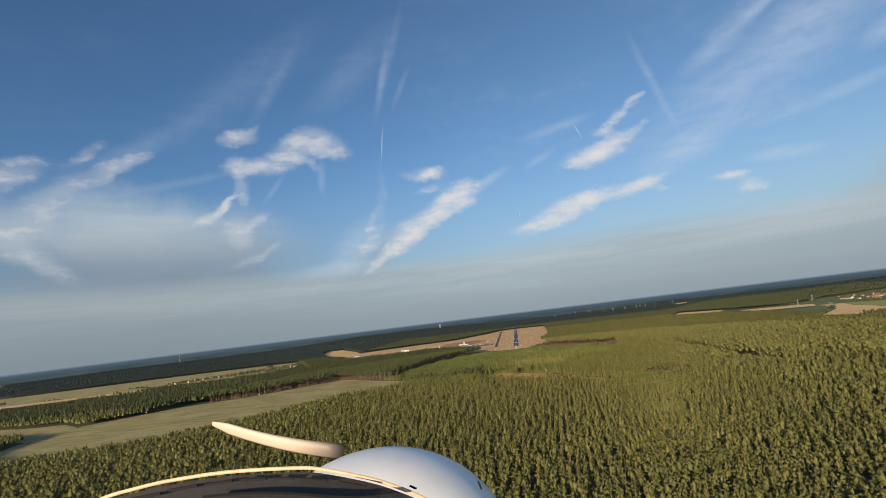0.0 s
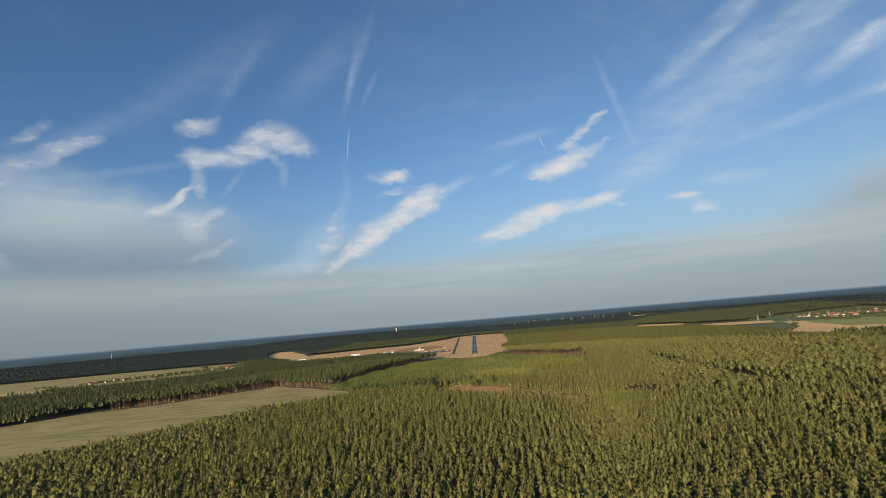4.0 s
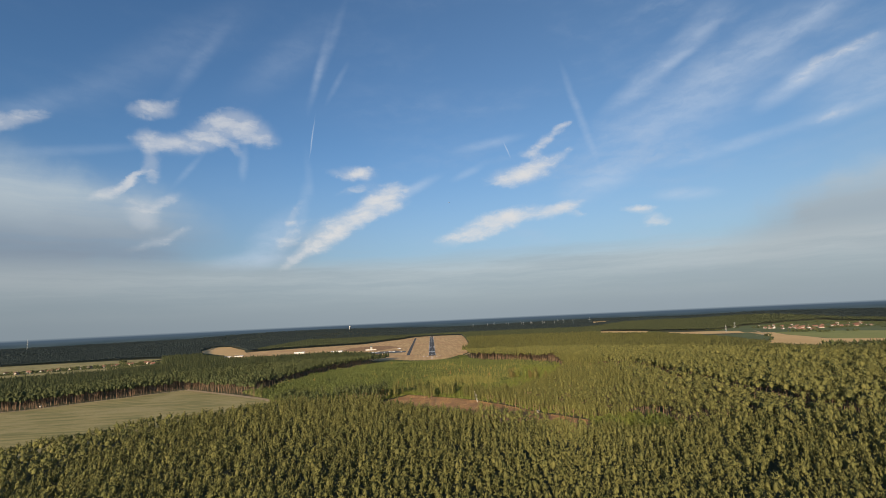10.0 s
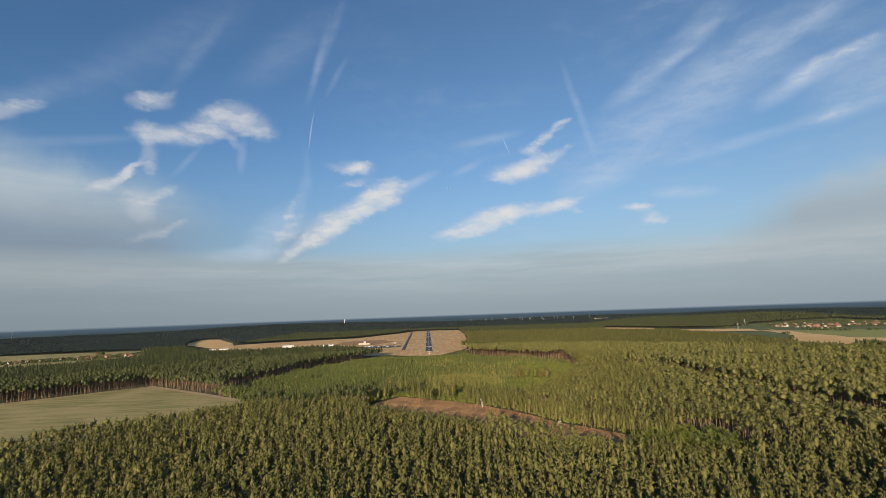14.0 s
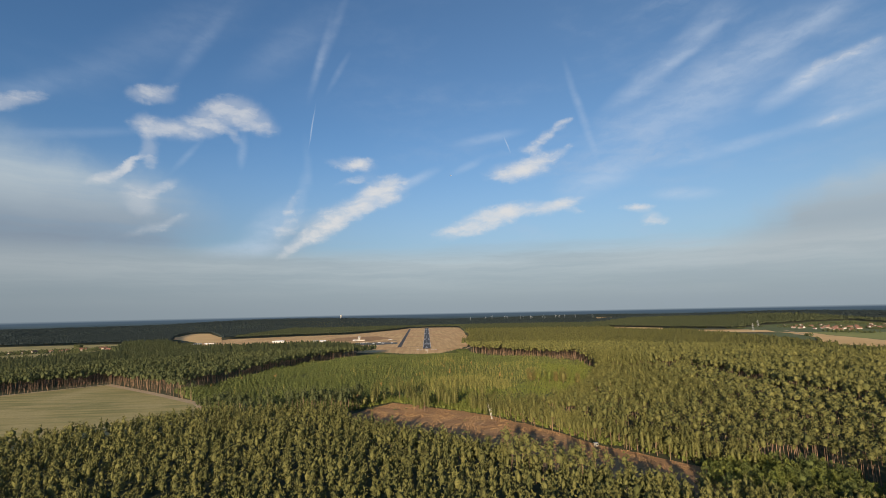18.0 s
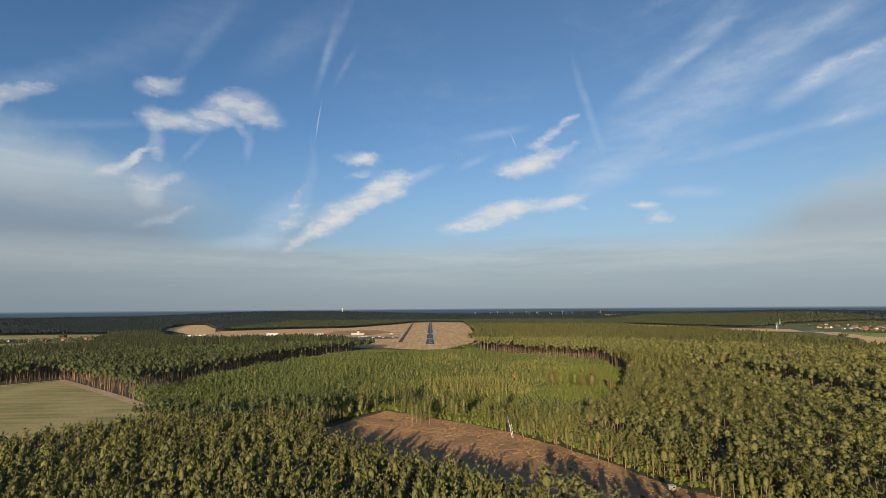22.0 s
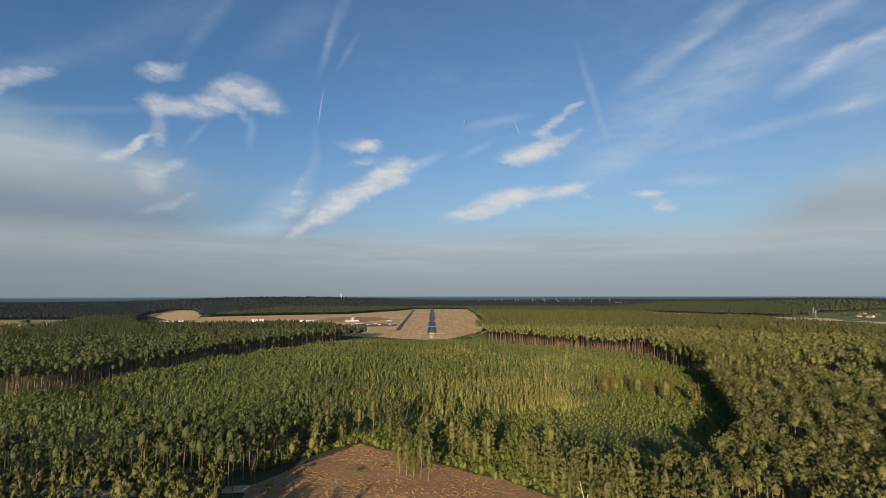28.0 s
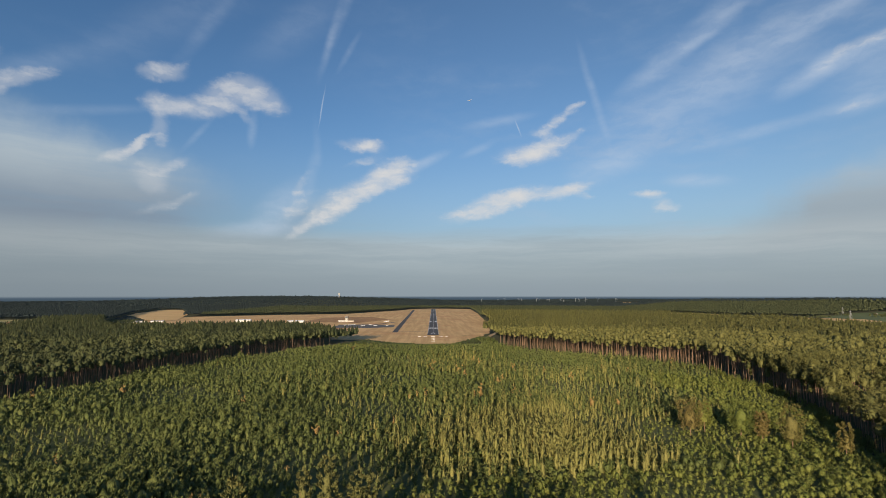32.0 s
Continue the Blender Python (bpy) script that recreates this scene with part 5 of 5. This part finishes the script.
def lattice_mast(x, y, h, base, label, name="lattice_mast", arms=()):
    ob = thing(name, x, y, float(ground_z(x, y)), 20, label, "mast")
    for sx in (-1, 1):
        for sy in (-1, 1):
            part("leg", tube((sx * base, sy * base, 0), (sx * base * 0.15, sy * base * 0.15, h), 0.18, 0.1, 5), M["steel"], ob)
    bm = bmesh.new()
    for i in range(8):
        z0, z1 = h * i / 8, h * (i + 1) / 8
        r0, r1 = base * (1 - 0.85 * i / 8), base * (1 - 0.85 * (i + 1) / 8)
        for s in (-1, 1):
            tube((-r0, s * r0, z0), (r1, s * r1, z1), 0.08, 0.08, 4, bm)
            tube((s * r0, r0, z0), (s * r1, -r1, z1), 0.08, 0.08, 4, bm)
    part("bracing", bm, M["steel"], ob)
    for z, half in arms:
        part("crossarm", box(0, 0, z, half * 2, 0.4, 0.5, bevel=0.05), M["steel"], ob)
    return ob


lattice_mast(1128, 452, 27, 2.6, "steel lattice power pylon in the field", "power_pylon", ((19, 6), (23, 4.5)))
lattice_mast(1320, 700, 27, 2.6, "steel lattice power pylon beside the village", "power_pylon", ((19, 6), (23, 4.5)))
lattice_mast(-2900, 2200, 90, 3.0, "tall thin lattice radio mast on the horizon", "radio_mast")


def hide(x, y, turn, h, label):
    ob = thing("hunting_hide", x, y, 0.1, turn, label, "hunting hide")
    for sx in (-0.9, 0.9):
        for sy in (-0.9, 0.9):
            part("leg", tube((sx * 1.3, sy * 1.3, 0), (sx, sy, h), 0.1, 0.08, 6), M["bark"], ob)
    part("cabin", box(0, 0, h + 0.9, 2.0, 2.0, 1.8, bevel=0.05), M["cream_wall"], ob)
    part("roof", box(0, 0, h + 1.9, 2.5, 2.5, 0.16, bevel=0.04), M["grey_roof"], ob)
    part("opening", box(0, -1.02, h + 1.2, 1.2, 0.08, 0.5), M["window"], ob)
    for i in range(5):
        part("rung", box(0, -1.35, 0.5 + i * h / 5, 0.8, 0.07, 0.07), M["bark"], ob)
    return ob


hide(104, -884, 20, 3.2, "pale wooden hunting hide on legs at the clearing")
hide(-742, -768, 10, 3.5, "wooden hunting hide at the meadow's edge")
hide(-560, -660, 10, 3.5, "wooden hunting hide by the pine wood")

# ---- single trees near the flight ----


def full_tree(name, x, y, form, leaf, wood, label, category, group):
    (cv, cf), (tv, tf) = form
    ob = thing(name, x, y, 0, 0, label, category, group)
    t = mesh_object("trunk", tv, tf, [M[wood]], ob)
    c = mesh_object("crown", cv, cf, [M[leaf]], ob)
    return ob


g = np.random.default_rng(21)


def apart(form):
    """The crown and the wood of a form, as arrays of their own."""
    v, f, m = form
    cut = int(f[m == 0].max()) + 1
    return (v[:cut], f[m == 0]), (v[cut:], f[m == 1] - cut)


PINES = [full_tree("scots_pine", 3 * i - 12, -742 - 2 * i, apart(tree_form(h, low, r * 1.1, "dome", 36, 26, 0.42, g, 7, 0.2, 4, 0.34, 0.26, 6)), "pine", "bark",
                   "Scots pine with a reddish trunk at the clearing's edge", "pine tree", "edge pines")
         for i, (h, low, r) in enumerate(((17, 2.8, 3.0), (19, 5, 3.2), (15, 1.6, 3.0), (21, 7.5, 3.0), (18, 3.5, 2.8)))]
TALL = [full_tree("tall_pine", 252 + 4 * i, -500 + 5 * i, apart(tree_form(h, low, r * 1.1, "dome", 34, 26, 0.42, g, 7, 0.24, 4, 0.34, 0.26, 6)), "pine", "bark",
                  "tall Scots pine with a long bare trunk", "pine tree", "tall pines") for i, (h, low, r) in enumerate(((25, 15, 3.0), (27, 17, 3.2), (23, 13, 2.8), (26, 16, 3.3)))]
MAPLES = [full_tree("maple", x, y, apart(tree_form(h, 2.5, r, "round", 60, 34, 0.44, g, 7, 0.3, 4, 0.42, 0.26, 7, 0.3)), leaf, "bark", label, "maple tree", "roadside maples")
          for x, y, h, r, leaf, label in ((160, -617, 21.5, 6.4, "maple", "maple turning red and brown beside the pines"), (147, -601, 19.5, 6.6, "scrub", "green maple with yellowing leaves"),
                                          (126, -595, 19, 7.2, "maple", "maple with brownish autumn leaves"), (154, -606, 15, 3.6, "maple", "slender maple with reddish leaves"),
                                          (137, -588, 16, 5.2, "scrub", "green leafed maple by the track"), (173, -630, 16, 3.4, "maple", "leaning half-bare maple with brown leaves"))]
BUSH = [full_tree("bush", 158 + 9 * i, -945 - 5 * i, apart(tree_form(h, 0.3, r, "round", 40, 30, 0.36, g, 6, 0.16, 3, 0.3, 0.28, 6, 0.3)), "broadleaf" if i == 2 else "scrub", "bark",
                  "bright green broadleaf bush", "bush", "bushes by the wood's edge") for i, (h, r) in enumerate(((8.5, 4.6), (7, 4.0), (9.5, 4.8)))]
SHRUB = full_tree("shrub", -20, -735, clumped_form(1.3, 0.05, 0.8, "round", 6, 16, 0.25, 0.45, g, 0.05, 3), "broadleaf", "bark", "low shrub on the felled ground", "shrub", "shrubs on the clearing")


def along(points, step):
    out = []
    for (x1, y1), (x2, y2) in zip(points, points[1:]):
        n_ = max(1, int(math.hypot(x2 - x1, y2 - y1) / step))
        out += [(x1 + (x2 - x1) * i / n_, y1 + (y2 - y1) * i / n_) for i in range(n_)]
    return out


edge = [tuple(a) for a in RIM]
for off in (1.0, 8.0):
    for x, y in along(edge, 7.0):
        if rnd.random() < (0.65 if x < 95 else 0.8) * (1.0 if off < 5 else 0.6):
            copy = copy_thing(rnd.choice(PINES), pose(x + off * 0.62 + rnd.uniform(-2, 2), y + off * 0.77 + rnd.uniform(-2, 2), 0, 0, 0, rnd.uniform(0, 360)))
            copy.scale = [rnd.uniform(0.9, 1.25)] * 3
for x, y in along([(124, -756), (150, -716), (172, -676), (196, -622), (226, -554), (246, -490), (250, -440)], 5.5):
    for off in (2, 9):
        copy = copy_thing(rnd.choice(TALL), pose(x + off + rnd.uniform(-2, 2), y + rnd.uniform(-2, 2), 0, 0, 0, rnd.uniform(0, 360)))
        copy.scale = [rnd.uniform(0.88, 1.1) * (0.68 if y < -560 else 1.0)] * 3
for x, y in along([(118, -760), (146, -716), (168, -676), (192, -622), (222, -554), (242, -490), (246, -440), (252, -380)], 3.2):
    copy = copy_thing(rnd.choice(BUSH), pose(x + rnd.uniform(-7, 4), y + rnd.uniform(-3, 3), 0, 0, 0, rnd.uniform(0, 360)))
    k = rnd.uniform(0.3, 0.75)
    copy.scale = (k, k, k * rnd.uniform(0.8, 1.2))
for _ in range(70):
    r, a = math.sqrt(rnd.random()), rnd.uniform(0, 6.283)
    copy = copy_thing(rnd.choice(BUSH), pose(172 + 36 * r * math.cos(a), -954 + 40 * r * math.sin(a), 0, 0, 0, rnd.uniform(0, 360)))
    copy.scale = [rnd.uniform(0.7, 1.4)] * 3
for _ in range(60):
    x, y = rnd.uniform(-60, 150), rnd.uniform(-940, -705)
    if inside(np.array([x]), np.array([y]), CLEARING)[0]:
        copy = copy_thing(SHRUB, pose(x, y, 0.1, 0, 0, rnd.uniform(0, 360)))
        copy.scale = [rnd.uniform(0.5, 1.5)] * 3

# The pale dead birch on the clearing's edge
birch = thing("dead_birch", 52, -786, 0.1, 0, "bare white dead birch with two leaning stems", "birch tree")
for a, b, r in (((0, 0, 0), (-2.6, 1.2, 12.5), 0.24), ((0.6, 0.3, 0), (-0.4, 0.5, 8.5), 0.18)):
    part("stem", tube(a, b, r, 0.06, 8), M["birch_bark"], birch)
for a, b in (((-1.3, 0.6, 6.2), (0.3, 0.6, 8.4)), ((-1.9, 0.9, 9.0), (-3.4, 1.2, 10.4)), ((0.0, 0.4, 5.0), (1.2, 0.2, 6.6))):
    part("branch", tube(a, b, 0.08, 0.03, 6), M["birch_bark"], birch)

# Dry grass on the felled ground
n = 42000
px_, py_ = g.uniform(-70, 170, n), g.uniform(-978, -698, n)
keep = inside(px_, py_, CLEARING) & (np.sin(px_ * 0.21 + 2 * np.sin(py_ * 0.06)) + np.sin(py_ * 0.17 + px_ * 0.05) + g.normal(0, 0.7, n) > -0.4)
base = np.stack([px_[keep], py_[keep], np.full(keep.sum(), 0.1)], -1)
turn = g.uniform(-0.6, 0.6, len(base))
side_ = np.stack([np.cos(turn), np.sin(turn), 0 * turn], -1) * g.uniform(0.25, 0.6, (len(base), 1))
top_ = np.stack([g.normal(0, 0.15, len(base)), g.normal(0, 0.15, len(base)), g.uniform(0.12, 0.45, len(base))], -1)
tagged(mesh_object("dry_grass_tufts", np.stack([base - side_, base + side_, base + top_], 1).reshape(-1, 3), np.arange(3 * len(base)).reshape(-1, 3), [M["straw"]]),
       "dry tan grass tufts on the felled ground", "grass", kind="stuff")

# Brash rows on the felled ground
vv, ff = [], []
k = 0
for i in range(2600):
    x, y = g.uniform(-70, 168), g.uniform(-962, -700)
    row = (x * 0.63 + y * 0.77) % 5.0
    if row > 1.5 or not inside(np.array([x]), np.array([y]), CLEARING)[0]:
        continue
    a = g.normal(-0.68, 0.5)
    l, h = g.uniform(0.5, 1.6), g.uniform(0.1, 0.4)
    c, s = math.cos(a) * l, math.sin(a) * l
    vv += [(x - c, y - s, 0.1), (x + c, y + s, 0.12), (x + g.normal(0, 0.2), y + g.normal(0, 0.2), 0.12 + h)]
    ff.append((k, k + 1, k + 2))
    k += 3
tagged(mesh_object("brash", np.array(vv), np.array(ff), [M["bark"]]), "rows of cut branches on the felled ground", "brash", kind="stuff")

# ---- the aircraft's nose, as it stands at the start of the flight ----
M["cowling"] = material("white_gelcoat", two_scale((0.70, 0.72, 0.74), (0.75, 0.765, 0.78), (0.64, 0.66, 0.68), 9.0, 1.5), 0.3, spec=0.5)
M["dash"] = material("dark_dashboard_vinyl", lambda t, p: (t.mix(t.noise(p, 60.0), rgb(0.035, 0.033, 0.032), rgb(0.055, 0.050, 0.047)), (t.noise(p, 900.0), 0.002)), 0.55)
M["rim"] = material("tan_rim_trim", two_scale((0.52, 0.40, 0.27), (0.60, 0.47, 0.33), (0.4, 0.3, 0.2), 60.0, 9.0), 0.55)
M["slot"] = material("black_rubber", lambda t, p: rgb(0.008, 0.008, 0.009), 0.7)
M["blade"] = material("propeller_paint", lambda t, p: t.mix(t.ramp(t.n("ShaderNodeSeparateXYZ", {0: p}).outputs[0], -0.85, -0.45), rgb(0.50, 0.41, 0.33), rgb(0.05, 0.045, 0.045)), 0.45)
F0 = FLIGHT[0]
nose = tagged(new("aircraft_nose"), "white light aircraft nose with dark dashboard top", "aircraft")
nose.matrix_world = look(F0[1:4], Vector(F0[1:4]) + heading(F0[4], F0[5]), F0[6])


def at(x, y, d):
    return Vector(((x - 784) / 849 * d, (441 - y) / 849 * d, -d))


bm = bmesh.new()
bmesh.ops.create_uvsphere(bm, u_segments=48, v_segments=28, radius=1.0)
for v in bm.verts:
    e = v.co
    flat_ = 1.0 if e.z < 0 else 0.9
    v.co = at(684, 994, 1.9) + Vector((e.x * 0.53, e.y * 0.385, e.z * 0.60 * flat_))
cowl = part("cowling", bm, M["cowling"], nose, "glossy white engine cowling", smooth=True)
ARCH = [(90, 925), (180, 883), (240, 865), (300, 851), (400, 836), (510, 829), (565, 830), (650, 846), (700, 861), (755, 884), (830, 925)]


def arch_at(u):
    """A point of the arch, rounded between its marks."""
    u = min(max(u, 0.0), 0.9999) * (len(ARCH) - 1)
    i, f = int(u), u - int(u)
    p = [Vector(ARCH[min(max(i + k, 0), len(ARCH) - 1)]) for k in (-1, 0, 1, 2)]
    return tuple(0.5 * (2 * p[1] + (p[2] - p[0]) * f + (2 * p[0] - 5 * p[1] + 4 * p[2] - p[3]) * f * f + (3 * p[1] - p[0] - 3 * p[2] + p[3]) * f ** 3))


bm = bmesh.new()
grid = []
for i in range(41):
    x, y = arch_at(i / 40)
    grid.append([bm.verts.new(at(x + (470 - x) * 0.02 * j, y + 3 + 26 * j, 0.78 - 0.03 * j) + Vector((0, -0.004 if j == 0 else 0, 0))) for j in range(7)])
for a, b in zip(grid, grid[1:]):
    for j in range(6):
        bm.faces.new((a[j], a[j + 1], b[j + 1], b[j]))
part("dashboard_top", bm, M["dash"], nose, "dark vinyl dashboard top", smooth=True)
bm = bmesh.new()
for i in range(40):
    a, b = arch_at(i / 40), arch_at((i + 1) / 40)
    tube(at(*a, 0.785), at(*b, 0.785), 0.0030, 0.0030, 8, bm)
part("rim", bm, M["rim"], nose, "tan trim along the windscreen's foot")
for x0, x1, y0, y1 in ((200, 285, 890, 873), (300, 350, 868, 859), (363, 412, 858, 851), (425, 472, 849, 847), (487, 520, 847, 847), (533, 580, 848, 851), (600, 650, 853, 862)):
    part("vent_slot", tube(at(x0, y0, 0.745), at(x1, y1, 0.745), 0.0024, 0.0024, 6), M["slot"], nose)
bm = bmesh.new()
for i in range(12):
    a, b = 360 + 26 * i, 386 + 26 * i
    tube(at(a, 884 - 9 * math.sin(max(0, min(1, (a - 340) / 260)) * 3.14), 0.70), at(b, 884 - 9 * math.sin(max(0, min(1, (b - 340) / 260)) * 3.14), 0.70), 0.004, 0.004, 6, bm)
part("cover_edge", bm, M["slot"], nose)
bm = bmesh.new()
rings = []
for i in range(9):
    u = i / 8
    c = at(608 - 232 * u, 800 - 50 * u + 8 * math.sin(u * 3.14), 2.45)
    wide, thick = 0.042 * (1 - 0.35 * u) * (1 if i < 8 else 0.4), 0.02 * (1 - 0.7 * u)
    rings.append([bm.verts.new(c + Vector((0.2 * wide * math.sin(a * 0.7854), wide * math.cos(a * 0.7854), thick * math.sin(a * 0.7854)))) for a in range(8)])
for a, b in zip(rings, rings[1:]):
    for k in range(8):
        bm.faces.new((a[k], a[(k + 1) % 8], b[(k + 1) % 8], b[k]))
bm.faces.new(rings[0][::-1]), bm.faces.new(rings[-1])
part("propeller_blade", bm, M["blade"], nose, "dark propeller blade with a pale tip", smooth=True)
for x, y, dx, dy in ((725, 860, 12, 5), (846, 852, 6, 14)):
    part("latch", tube(at(x, y, 1.28 if x < 800 else 1.6), at(x + dx, y + dy, 1.28 if x < 800 else 1.6), 0.003, 0.003, 6), M["slot"], cowl)
